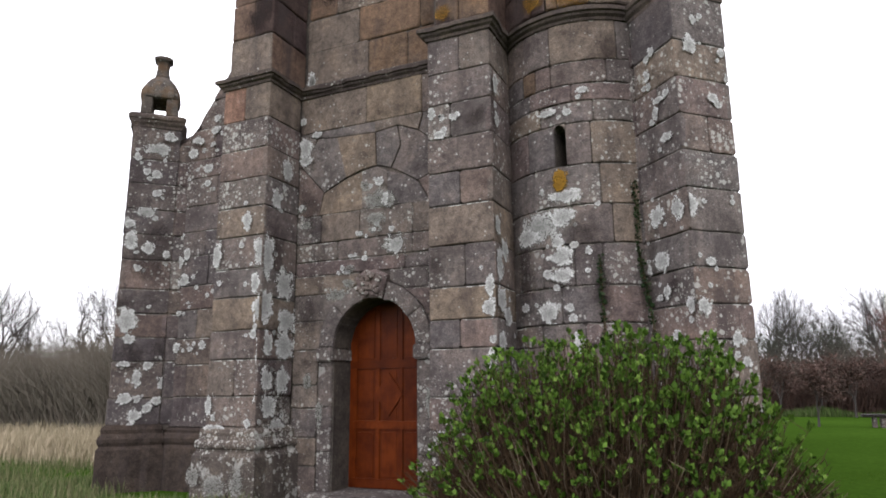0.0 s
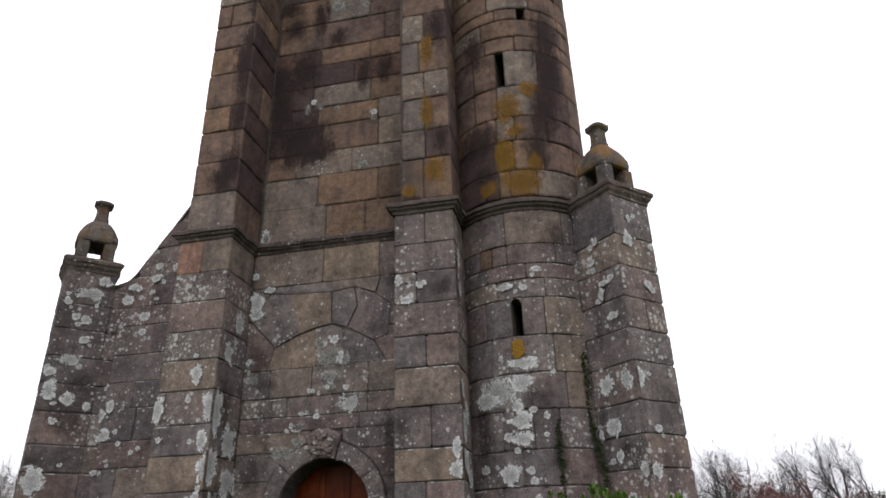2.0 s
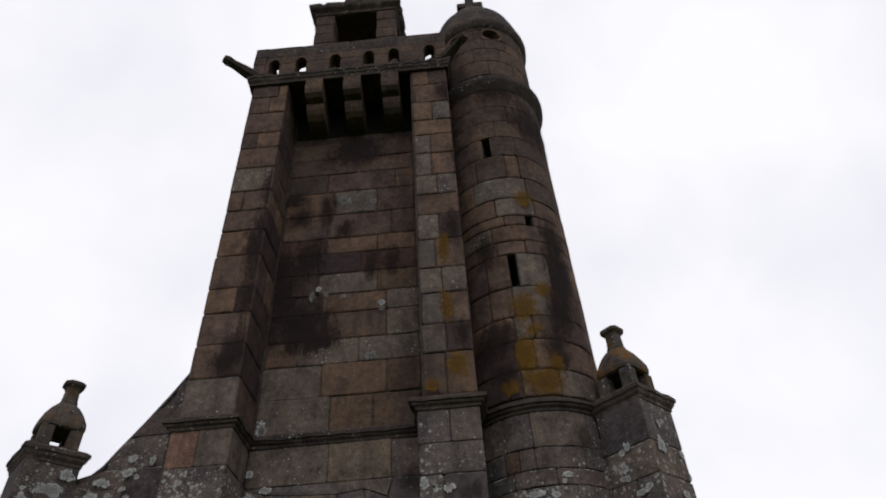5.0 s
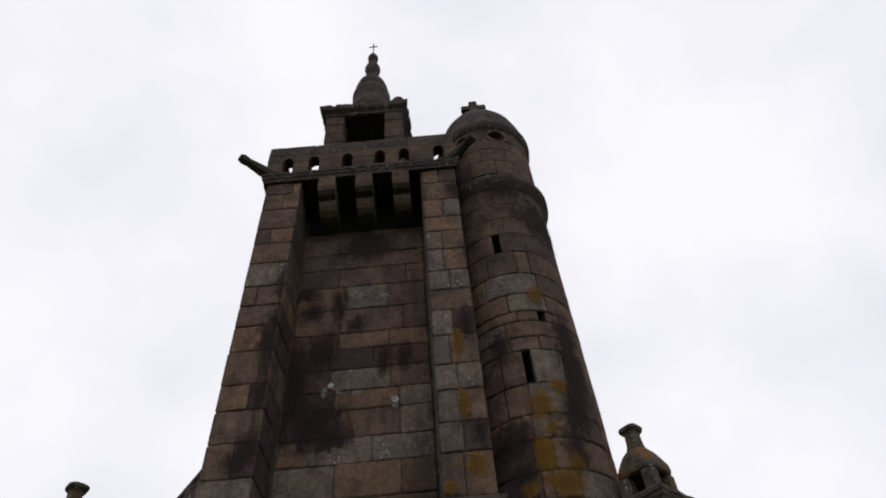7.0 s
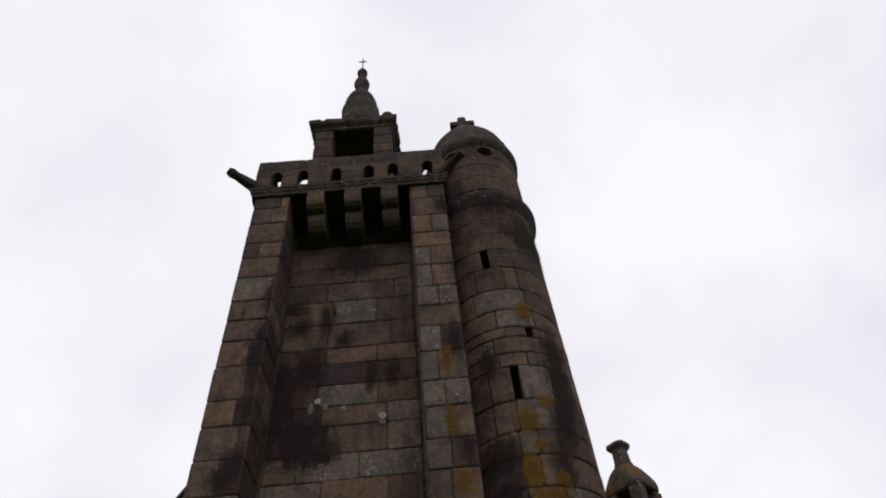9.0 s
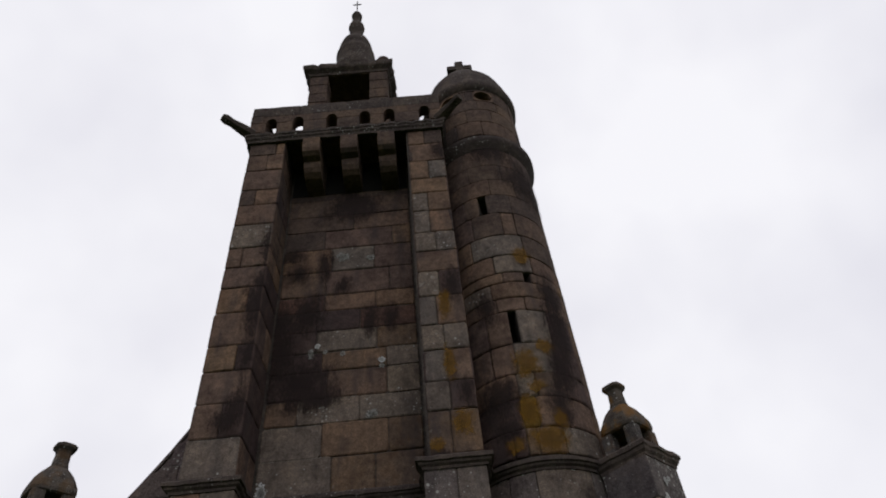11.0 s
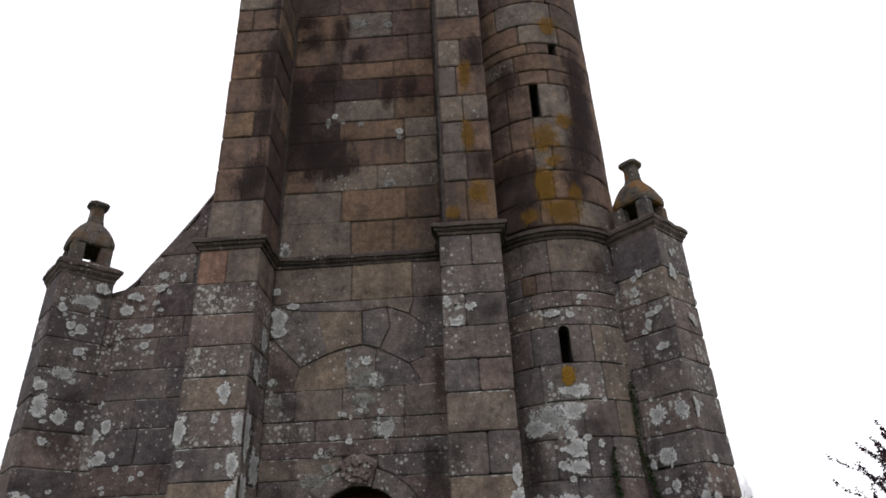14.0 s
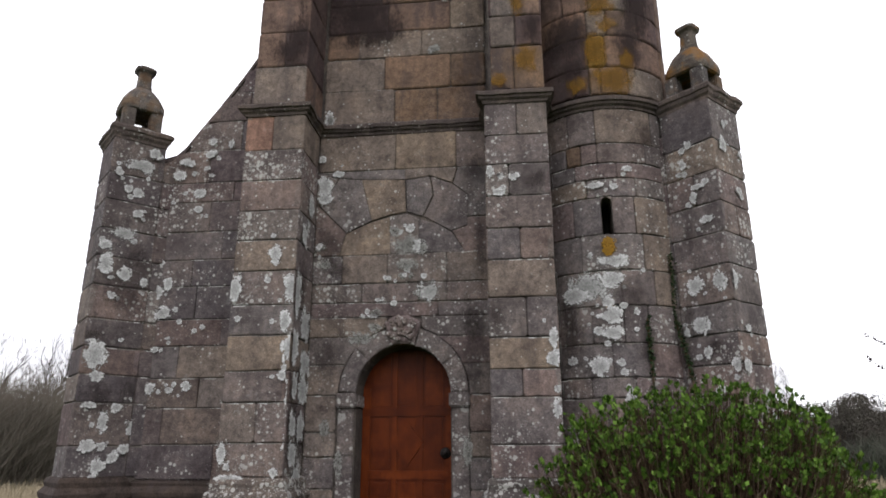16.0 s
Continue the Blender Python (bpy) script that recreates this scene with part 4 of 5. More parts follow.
for side in (-1, 1):
    w, top = 0.075, 4.58
    poly = [(-0.10 + side * w, top - 0.075), (-0.10 + side * w * 0.9, top - 0.04), (-0.10 + side * w * 0.55, top - 0.012), (-0.10, top), (-0.10 + side * w, top)]
    part("slit_head", stone_mesh(drum_low, poly, M_LOW, proud=0.0, gap=0.0, bevel=0.002, back=0.3), turret)
tr_caps = [(o + TR, u) for o, u in CAP]
v, f_ = lathe(tr_caps, TX, TY, 48)
part("string_course", mesh_of("string_course", v, f_, M_CAP), turret)
v, f_ = lathe([(TR - 0.05, 13.38), (TR + 0.01, 13.45), (TR + 0.07, 13.55), (TR + 0.15, 13.66), (TR + 0.16, 13.80), (TR + 0.07, 13.90), (TR - 0.01, 14.0), (TR - 0.05, 14.06)], TX, TY, 48)
part("ring_moulding", mesh_of("ring_moulding", v, f_, M_CAP, smooth=True), turret)
v, f_ = lathe([(TR - 0.06, 15.95), (TR + 0.02, 16.0), (TR + 0.10, 16.10), (TR + 0.12, 16.25), (TR + 0.05, 16.35), (TR + 0.02, 16.7), (TR - 0.10, 17.15), (TR - 0.32, 17.6), (TR - 0.65, 17.98), (0.2, 18.2), (0, 18.22)], TX, TY, 48)
dome = part("dome", mesh_of("dome", v, f_, M_CAP, smooth=True), turret, "stone dome with a small cross")
bm = box(box(bmesh.new(), TX - 0.12, TX + 0.12, TY - 0.1, TY + 0.1, 18.1, 19.3, 0.02), TX - 0.36, TX + 0.36, TY - 0.09, TY + 0.09, 18.85, 19.08, 0.02)
part("stone_cross", bm_mesh("stone_cross", bm, M_CAP), dome, "stubby stone cross")
for c in (0.30, -0.60):
    n = 20
    ring = [(math.cos(2 * math.pi * i / n), math.sin(2 * math.pi * i / n)) for i in range(n)]
    outer = [(x / max(abs(x), abs(y)), y / max(abs(x), abs(y))) for x, y in ring]
    verts = [drum_up(c + 0.25 * x, 15.71 + 0.21 * y, 0.0) for x, y in outer] + [drum_up(c + 0.23 * x, 15.71 + 0.195 * y, 0.0) for x, y in ring] + [drum_up(c + 0.23 * x, 15.71 + 0.195 * y, -0.3) for x, y in ring]
    faces = [(k + i, k + (i + 1) % n, k + n + (i + 1) % n, k + n + i) for k in (0, n) for i in range(n)]
    part("round_opening", mesh_of("round_opening", verts, faces, M_UP), turret, "round opening framed in stone")

# ---- the nave front: raking wall, corner piers with pinnacles ----
nave = thing("church_nave", (-4.7, 14, 0), "low granite church nave behind the tower, with raking gable wall", "church")
RAKE = [(-8.64, 5.74), (-8.56, 5.75), (-8.40, 5.79), (-8.26, 5.92), (-8.08, 6.18), (-7.78, 6.59), (-7.43, 7.11), (-7.15, 7.57), (-6.84, 8.02)]
gable = part("gable_wall", poly_prism("gable_wall", [(-8.75, -0.1), (-6.7, -0.1), (-6.7, 7.98)] + [(x, z - 0.03) for x, z in RAKE[::-1]] + [(-8.75, 5.6)], 8.07, 8.6, M_LOW), nave, "raking granite gable wall spotted with white lichen")
gface = flat(0, 8.0, 0, -1)


def rake_z(x):
    for (xa, za), (xb, zb) in zip(RAKE, RAKE[1:]):
        if xa <= x <= xb:
            return za + (zb - za) * (x - xa) / (xb - xa)
    return RAKE[0][1] if x < RAKE[0][0] else RAKE[-1][1]


GABLE_BEDS = [0.91, 1.37, 1.86, 2.27, 2.73, 3.12, 3.61, 4.02, 4.46, 4.94, 5.26, 5.80, 6.30, 6.80, 7.30, 7.75]
GABLE_JOINTS = [-7.3, -8.09, -7.6, -7.95, -7.35, -7.78, -7.88, -7.45, -7.69, -7.35, -7.78, -7.3, -7.2, -7.1, -7.0]
GABLE_TONES = ["mm", "mm", "ma", "at", "mm", "mm", "mm", "am", "sm", "sm", "sm", "sm", "mm", "mm", "mm"]
for z0, z1, joint, tones in zip(GABLE_BEDS, GABLE_BEDS[1:], GABLE_JOINTS, GABLE_TONES):
    for a, b_, tone in ((-8.55, joint, tones[0]), (joint, -6.86, tones[1])):
        low = [(a + (b_ - a) * i / 6, z0) for i in range(7)]
        high = [(b_ + (a - b_) * i / 6, min(z1, rake_z(b_ + (a - b_) * i / 6) - 0.13)) for i in range(7)]
        if max(z for s, z in high) < z0 + 0.03:
            continue
        high = [(s, z) for s, z in high if z > z0 + 0.02]
        low = [(s, z) for s, z in low if rake_z(s) - 0.13 > z0 + 0.02]
        if len(low) < 2 or len(high) < 2:
            continue
        part("stone", stone_mesh(gface, low + high, TONES[tone]), gable)
n = len(RAKE)
verts = []
for x, z in RAKE:
    verts += [(x, 8.03, z - 0.16), (x, 8.10, z + 0.01), (x, 8.65, z + 0.01), (x, 8.65, z - 0.1)]
faces = [(i * 4 + a, i * 4 + 4 + a, i * 4 + 4 + (a + 1) % 4, i * 4 + (a + 1) % 4) for i in range(n - 1) for a in range(4)] + [(0, 1, 2, 3), (n * 4 - 1, n * 4 - 2, n * 4 - 3, n * 4 - 4)]
part("gable_coping", mesh_of("gable_coping", verts, faces, M_CAP), gable, "sloping stone coping")
v, f_ = sweep([(-8.55, 8.0), (-6.9, 8.0)], [(-0.05, -0.05), (0.12, -0.05), (0.12, 0.60), (0.08, 0.65), (0.11, 0.70), (0.12, 0.75), (0.09, 0.80), (0.06, 0.83), (0.07, 0.87), (0.0, 0.9), (-0.05, 0.9)])
part("plinth", mesh_of("plinth", v, f_, M_DAMP), gable)
body_pts = [(-8.6, -0.1), (-0.75, -0.1), (-0.75, 5.3), (-1.3, 5.6), (-2.6, 7.4), (-4.7, 9.6), (-6.9, 7.4), (-8.1, 5.6), (-8.6, 5.3)]
part("nave_body", poly_prism("nave_body", body_pts, 8.6, 24.0, M_LOW), nave)
roof_pts = [(-8.8, 5.2), (-8.8, 5.32), (-8.1, 5.66), (-6.9, 7.48), (-4.7, 9.72), (-2.6, 7.48), (-1.3, 5.66), (-0.55, 5.32), (-0.55, 5.2), (-1.3, 5.55), (-2.6, 7.35), (-4.7, 9.58), (-6.9, 7.35), (-8.1, 5.55)]
part("nave_roof", poly_prism("nave_roof", roof_pts, 11.6, 24.2, M_SLATE), nave, "grey slate roof")


def corner_pier(cx, cy, near, lift, dome, label):
    """A square pier set cornerwise, with plinth, cap and pinnacle. near: which faces look out over the front."""
    h = 0.375
    q = math.sqrt(0.5)
    root = part("corner_pier", box_mesh("corner_pier", (-h + 0.03, h - 0.03, -h + 0.03, h - 0.03, -0.1, 5.86 + lift), M_MORTAR), nave, label)
    turn = Matrix.Translation((cx, cy, 0)) @ Matrix.Rotation(radians(45), 4, "Z")
    root.data.transform(turn)
    corners = [turn @ Vector((sx * h, sy * h, 0)) for sx, sy in ((-1, -1), (1, -1), (1, 1), (-1, 1))]
    zs = [0.95, 1.35, 1.92, 2.29, 2.67, 3.06, 3.54, 3.96, 4.38, 4.82, 5.22 + lift / 2, 5.80 + lift]
    raised = Matrix.Translation((0, 0, lift)) @ turn
    for i in range(4):
        a, b_ = corners[i], corners[(i + 1) % 4]
        d = (b_ - a).normalized()
        courses(root, flat(a.x, a.y, d.y, -d.x), 0, 2 * h, zs, 0.6, lambda s, z: M_SPECKLED if rng.random() < (0.35 if near < 0 else 0.8) else M_DUSK)
    ext = 0.30
    along = Vector((q, q, 0)) if near < 0 else Vector((-q, q, 0))
    dims = (h - 0.03, h + ext, -h + 0.03, h - 0.03, -0.1, 5.55) if near < 0 else (-h + 0.03, h - 0.03, h - 0.03, h + ext, -0.1, 5.55)
    me = box_mesh("pier_back", dims, M_MORTAR)
    me.transform(turn)
    part("pier_back", me, root)
    if near < 0:
        start = corners[1]
        courses(root, flat(start.x, start.y, q, -q), 0, ext - 0.02, zs[:-1] + [5.55], 0.6, lambda s, z: M_SPECKLED if rng.random() < 0.3 else M_DUSK)
    else:
        start = corners[3] + along * (ext - 0.02)
        courses(root, flat(start.x, start.y, -q, -q), 0, ext - 0.02, zs[:-1] + [5.55], 0.6, lambda s, z: M_SPECKLED if rng.random() < 0.3 else M_DUSK)
    path = [(c.x, c.y) for c in corners]
    v, f_ = sweep(path, [(-0.1, -0.05), (0.12, -0.05), (0.12, 0.60), (0.08, 0.65), (0.11, 0.70), (0.12, 0.75), (0.09, 0.80), (0.06, 0.83), (0.075, 0.89), (0.05, 0.94), (0.0, 0.96), (-0.1, 0.96)], closed=True)
    part("plinth", mesh_of("plinth", v, f_, M_DAMP), root, "damp dark moulded plinth")
    v, f_ = sweep(path, [(o, u + lift) for o, u in [(-0.3, 5.76), (0.012, 5.76), (0.016, 5.80), (0.05, 5.84), (0.06, 5.88), (0.085, 5.90), (0.085, 5.955), (0.03, 6.0), (-0.3, 6.02)]], closed=True)
    part("cap_moulding", mesh_of("cap_moulding", v, f_, M_CAP), root)
    pin = part("pinnacle", box_mesh("pinnacle", (-0.3, 0.3, -0.3, 0.3, 5.99, 6.04), M_PIN, 0.01), nave, "small stone lantern pinnacle with dome and capped stalk")
    pin.data.transform(raised)
    for sx in (-1, 1):
        for sy in (-1, 1):
            me = box_mesh("post", (sx * 0.20 - 0.09, sx * 0.20 + 0.09, sy * 0.20 - 0.09, sy * 0.20 + 0.09, 6.04, 6.36), M_PIN, 0.015)
            me.transform(raised)
            part("post", me, pin)
    prof = [(0.28, 6.34), (0.315, 6.36), (0.325, 6.41), (0.315, 6.50), (0.285, 6.60), (0.235, 6.69), (0.165, 6.78), (0.125, 6.81), (0.12, 6.86), (0.108, 6.88), (0.098, 7.06), (0.108, 7.10), (0.15, 7.14), (0.155, 7.185), (0.09, 7.23), (0.0, 7.26)]
    verts, faces = [], []
    m = 16
    for r, z in prof:
        for i in range(m):
            a = 2 * math.pi * (i + 0.5) / m
            c, s = math.cos(a), math.sin(a)
            p = 5.0 if z < 6.55 or z > 6.83 else 3.2
            k = r / (abs(c) ** p + abs(s) ** p) ** (1 / p)
            verts.append(raised @ Vector((k * c, k * s, z)))
    for j in range(len(prof) - 1):
        for i in range(m):
            faces.append((j * m + i, j * m + (i + 1) % m, j * m + m + (i + 1) % m, j * m + m + i))
    faces.append(tuple(range(m))[::-1])
    part("pinnacle_dome", mesh_of("pinnacle_dome", verts, faces, dome), pin)
    return root, corners


pier_l, cor_l = corner_pier(-8.99, 7.88, -1, 0.04, M_PIN, "diagonal granite corner pier thick with white lichen")
pier_r, cor_r = corner_pier(-0.44, 7.78, 1, 0.085, M_PIN_OCHRE, "diagonal granite corner pier patched with white lichen")

# ---- plants ----
def tube(verts, faces, p, q, r0, r1, sides=3):
    d = (q - p)
    if d.length < 1e-5:
        return
    d = d.normalized()
    s = d.cross(Vector((0.31, 0.2, 0.93))).normalized()
    t = d.cross(s)
    k = len(verts)
    for c, r in ((p, r0), (q, r1)):
        for i in range(sides):
            a = 2 * math.pi * i / sides
            verts.append(c + (s * math.cos(a) + t * math.sin(a)) * r)
    for i in range(sides):
        j = (i + 1) % sides
        faces.append((k + i, k + j, k + sides + j, k + sides + i))


def leaf(verts, faces, base, d, size, r, wide=0.42):
    side = d.cross(Vector((r.uniform(-1, 1), r.uniform(-1, 1), r.uniform(-1, 1)))).normalized()
    nrm = d.cross(side)
    k = len(verts)
    verts += [base, base + d * size * 0.45 + side * size * wide + nrm * size * 0.06, base + d * size, base + d * size * 0.45 - side * size * wide + nrm * size * 0.06]
    faces += [(k, k + 1, k + 2), (k, k + 2, k + 3)]


def rand_dir(r):
    while True:
        v_ = Vector((r.uniform(-1, 1), r.uniform(-1, 1), r.uniform(-1, 1)))
        if 0.1 < v_.length < 1:
            return v_.normalized()


def shrub():
    r = random.Random(11)
    root = thing("shrub", (-1.2, 6.35, 0), "rounded garden shrub with bright green young leaves on brown stems", "shrub")
    sv, sf_, lv, lf = [], [], [], []

    def rosette(at, d, count, size):
        for _ in range(count):
            e = (rand_dir(r) + d * 0.8 + Vector((0, 0, 0.6))).normalized()
            leaf(lv, lf, at + rand_dir(r) * 0.012 - d * r.uniform(0, 0.06), e, size * r.uniform(0.6, 1.25), r, 0.37)

    for i in range(3000):
        a, rad = r.uniform(0, 2 * math.pi), math.sqrt(r.random())
        ca, sa = math.cos(a), math.sin(a)
        bx, by = -1.28 + 1.12 * rad * ca, 6.35 + 0.45 * rad * sa
        ox, oy = (1.97 if ca < 0 else 1.9) * rad * ca - 0.04 + r.gauss(0, 0.11), 0.88 * rad * sa + r.gauss(0, 0.06)
        h = 1.93 * (1 - 0.64 * rad ** 3.2) * r.uniform(0.4, 1.03) ** 0.6 + 0.17 * noise.noise((ox * 2.6, oy * 2.2, 3))
        if ox > 1.0:
            h *= 1 - 0.38 * (ox - 1.0)
        if ox < -1.35:
            h *= 1 - 0.3 * (-1.35 - ox)
        p = Vector((bx, by, ground_z(bx, by) - 0.02))
        tip = Vector((-1.2 + ox, 6.35 + oy, h))
        mid = p.lerp(tip, 0.5) + Vector((0.12 * ca * rad + r.gauss(0, 0.05), r.gauss(0, 0.05), 0.06))
        w = r.uniform(0.004, 0.0085)
        tube(sv, sf_, p, mid, w, w * 0.8)
        tube(sv, sf_, mid, tip, w * 0.8, w * 0.4)
        up = (tip - mid).normalized()
        bare = r.random() < (0.78 if ox > 1.3 and h < 1.0 else 0.66 if h < 1.05 else 0.36)
        if not bare:
            rosette(tip + up * 0.01, up, r.randint(6, 11), r.uniform(0.042, 0.068))
        for k in range(r.randint(1, 4)):
            t = r.uniform(0.45, 0.97)
            node = p.lerp(mid, t * 2) if t < 0.5 else mid.lerp(tip, t * 2 - 1)
            side_tip = node + Vector((r.gauss(0, 0.06), r.gauss(0, 0.06), r.uniform(0.03, 0.13)))
            tube(sv, sf_, node, side_tip, 0.004, 0.002)
            if bare or r.random() < 0.92 - 0.42 * (side_tip.z / 1.6):
                continue
            rosette(side_tip, up, r.randint(3, 6), r.uniform(0.036, 0.058))
    part("brushy_stem_mass", mesh_of("stem_mass", sv, sf_, M_STEM), root, "thin brown upright stems")
    part("leaves", mesh_of("leaves", lv, lf, M_LEAF), root, "small fresh green leaves")


shrub()


def ivy(points, name_label):
    r = random.Random(5)
    sv, sf_, lv, lf = [], [], [], []
    for p, q in zip(points, points[1:]):
        p, q = Vector(p), Vector(q)
        tube(sv, sf_, p, q, 0.016, 0.014, 5)
        for i in range(75):
            c = p.lerp(q, r.random()) + Vector((r.gauss(0, 0.014), r.uniform(-0.05, 0.0), r.gauss(0, 0.02)))
            leaf(lv, lf, c, (rand_dir(r) + Vector((0, -0.5, 0))).normalized(), r.uniform(0.025, 0.05), r)
    root = thing("ivy_vine", points[0], name_label, "ivy")
    part("stem", mesh_of("stem", sv, sf_, M_STEM), root)
    part("leaves", mesh_of("leaves", lv, lf, M_IVY), root)


def on_drum(s, z):
    return drum_low(s, z, 0.03)


ivy([on_drum(0.33, 1.2), on_drum(0.31, 1.7), on_drum(0.31, 2.2), on_drum(0.30, 2.55), on_drum(0.30, 2.9)], "thin dark ivy stem climbing the turret wall")


def on_pier(t, z):
    return (-0.44 + 0.707 * t - 0.3, 7.78 - 0.707 * t - 0.3, z)


ivy([on_pier(-0.1, 1.2), on_pier(-0.2, 1.75), on_pier(-0.27, 2.15), on_pier(-0.33, 2.5), on_pier(-0.4, 2.8), on_pier(-0.45, 3.08), on_drum(0.77, 3.4), on_drum(0.74, 3.8)], "dark ivy vine climbing in the turret's angle")


def bare_tree_mesh(seed, height, lean, levels=6, leafy=None, leaf_size=0.12):
    r = random.Random(seed)
    sv, sf_, lv, lf = [], [], [], []

    def grow(p, d, length, rad, level):
        steps = 3 if level < 3 else 2
        for s in range(steps):
            q = p + d * (length / steps)
            tube(sv, sf_, p, q, rad, rad * 0.82, 5 if level < 2 else 3)
            p, rad = q, rad * 0.82
            d = (d + rand_dir(r) * 0.16 + Vector((0, 0, 0.07))).normalized()
            if (level >= 1 or s >= 1) and level < levels and r.random() < 0.8:
                grow(p, (d + rand_dir(r) * 0.75).normalized(), length * r.uniform(0.5, 0.72), rad * 0.6, level + 1)
        if level < levels:
            for _ in range(3 if level == 0 else 2):
                grow(p, (d + rand_dir(r) * 0.6 + Vector((0, 0, 0.12))).normalized(), length * r.uniform(0.6, 0.82), rad * 0.7, level + 1)
        elif leafy:
            for _ in range(leafy):
                leaf(lv, lf, p + rand_dir(r) * leaf_size * 2, rand_dir(r), leaf_size * r.uniform(0.65, 1.4), r)

    grow(Vector((0, 0, -0.1)), Vector((lean, 0, 1)).normalized(), height * 0.27, height * 0.018, 0)
    return sv, sf_, lv, lf


def tree(name, label, seed, height, leafy=None, leafmat=None, levels=5, leaf_size=0.12):
    root = thing(name, (0, 0, 0), label, "tree")
    sv, sf_, lv, lf = bare_tree_mesh(seed, height, 0.06, levels, leafy, leaf_size)
    part("trunk", mesh_of("trunk", sv, sf_, M_BARK), root)
    if lf:
        part("crown", mesh_of("crown", lv, lf, leafmat), root)
    return root


def plant(root, spots, group):
    tagged(root, group=group)
    first = True
    for x, y, turn, scale in spots:
        m = pose(x, y, ground_z(x, y), 0, 0, turn)
        if first:
            root.matrix_basis = m @ Matrix.Scale(scale, 4)
            first = False
        else:
            c = copy_thing(root, m)
            c.scale = (scale,) * 3


rt = random.Random(21)


def row_of(cx, cy, dx, dy, count, s0=0.8, s1=1.2, depth=6):
    return [(cx + dx * (i / max(1, count - 1) - 0.5) + rt.uniform(-2, 2), cy + dy * (i / max(1, count - 1) - 0.5) + rt.uniform(-depth / 2, depth / 2), rt.uniform(0, 360), rt.uniform(s0, s1)) for i in range(count)]


plant(tree("bare_tree", "bare grey winter tree with fine twigs", 1, 10.0, levels=6), row_of(-34.5, 30, 14, 18, 16, 1.0, 1.32, 3) + row_of(9, 56, 16, -8, 12, 0.97, 1.32), "bare trees round the churchyard")
plant(tree("bare_tree", "bare winter tree with spreading crooked limbs", 2, 9.5, levels=6), row_of(-37, 32, 14, 18, 12, 0.85, 1.25, 3) + row_of(8, 54, 15, -6, 12, 0.97, 1.32), "bare trees round the churchyard")
plant(tree("ivy_clad_tree", "winter tree with dark ivy over its limbs", 4, 8.0, 4, M_EVER, 5, 0.075), row_of(5, 49, 9, 0, 7, 0.75, 1.0, 3) + row_of(-33, 28, 8, 10, 4, 0.6, 0.75, 2), "ivy-clad trees")
plant(tree("copper_tree", "broad tree with dark copper-red leaves", 6, 5.8, 7, M_REDLEAF, 5, 0.07), [(7.0, 37, 0, 1.05), (9.4, 40, 120, 0.95), (12.5, 43, 200, 0.9)], "copper trees")
plant(tree("orchard_tree", "small bare brown orchard tree on the lawn", 8, 4.4, 2, M_RUSSET, 5), [(2.1, 28.8, 40, 0.66), (4.4, 38.0, 150, 0.8), (3.2, 40.0, 250, 0.85), (1.2, 39, 90, 0.85), (5.8, 41.0, 10, 0.8)], "orchard trees")


def young_tree(x, y):
    """A vase of straight rising limbs with small leaves all along the twigs."""
    r = random.Random(12)
    z = ground_z(x, y)
    root = thing("young_tree", (x, y, z), "young tree with rising limbs and sparse purple-brown leaves", "tree")
    sv, sf_, lv, lf = [], [], [], []
    base, top = Vector((x, y, z - 0.1)), Vector((x + 0.1, y, z + 3.8))
    tube(sv, sf_, base, base.lerp(top, 0.5), 0.075, 0.05, 7)
    tube(sv, sf_, base.lerp(top, 0.5), top, 0.05, 0.015, 6)

    def limb(p, d, length, rad, level):
        steps = 7
        for k in range(steps):
            q = p + d * (length / steps)
            tube(sv, sf_, p, q, rad, rad * 0.85, 4)
            for _ in range(9 if k > 0 else 1):
                at = p.lerp(q, r.random())
                leaf(lv, lf, at + rand_dir(r) * 0.035, rand_dir(r), r.uniform(0.055, 0.10), r)
            if level == 0 and k in (2, 3, 4, 5):
                limb(q, (d + rand_dir(r) * 0.6).normalized(), length * r.uniform(0.22, 0.4), rad * 0.5, 1)
            p, rad = q, rad * 0.85
            d = (d + rand_dir(r) * 0.07 + Vector((0, 0, 0.045))).normalized()

    for k in range(30):
        a = k * 2.4
        t = 0.38 + 0.6 * k / 30
        rise = 1.15 + 0.9 * k / 30
        limb(base.lerp(top, t), Vector((math.cos(a), math.sin(a), rise)).normalized(), r.uniform(2.2, 3.0) * (1.15 - 0.55 * k / 30), 0.026, 0)
    part("trunk", mesh_of("trunk", sv, sf_, M_BARK), root)
    part("crown", mesh_of("crown", lv, lf, M_PURPLE), root)


young_tree(9.4, 19.5)

plant(tree("scrub_bush", "dense dark bush of bare twigs and small leaves", 15, 4.2, 5, M_SCRUB, 5, 0.055), [(12.4, 33.5, 310, 1.15), (11.6, 36.5, 0, 1.15), (13.2, 35.0, 80, 1.3), (14.8, 36.5, 170, 1.3), (16.6, 35.0, 250, 1.2), (18.6, 36.0, 30, 1.3), (20.5, 34.0, 120, 1.0), (17.2, 31.5, 200, 0.7)], "bushes at the edge of the grounds")


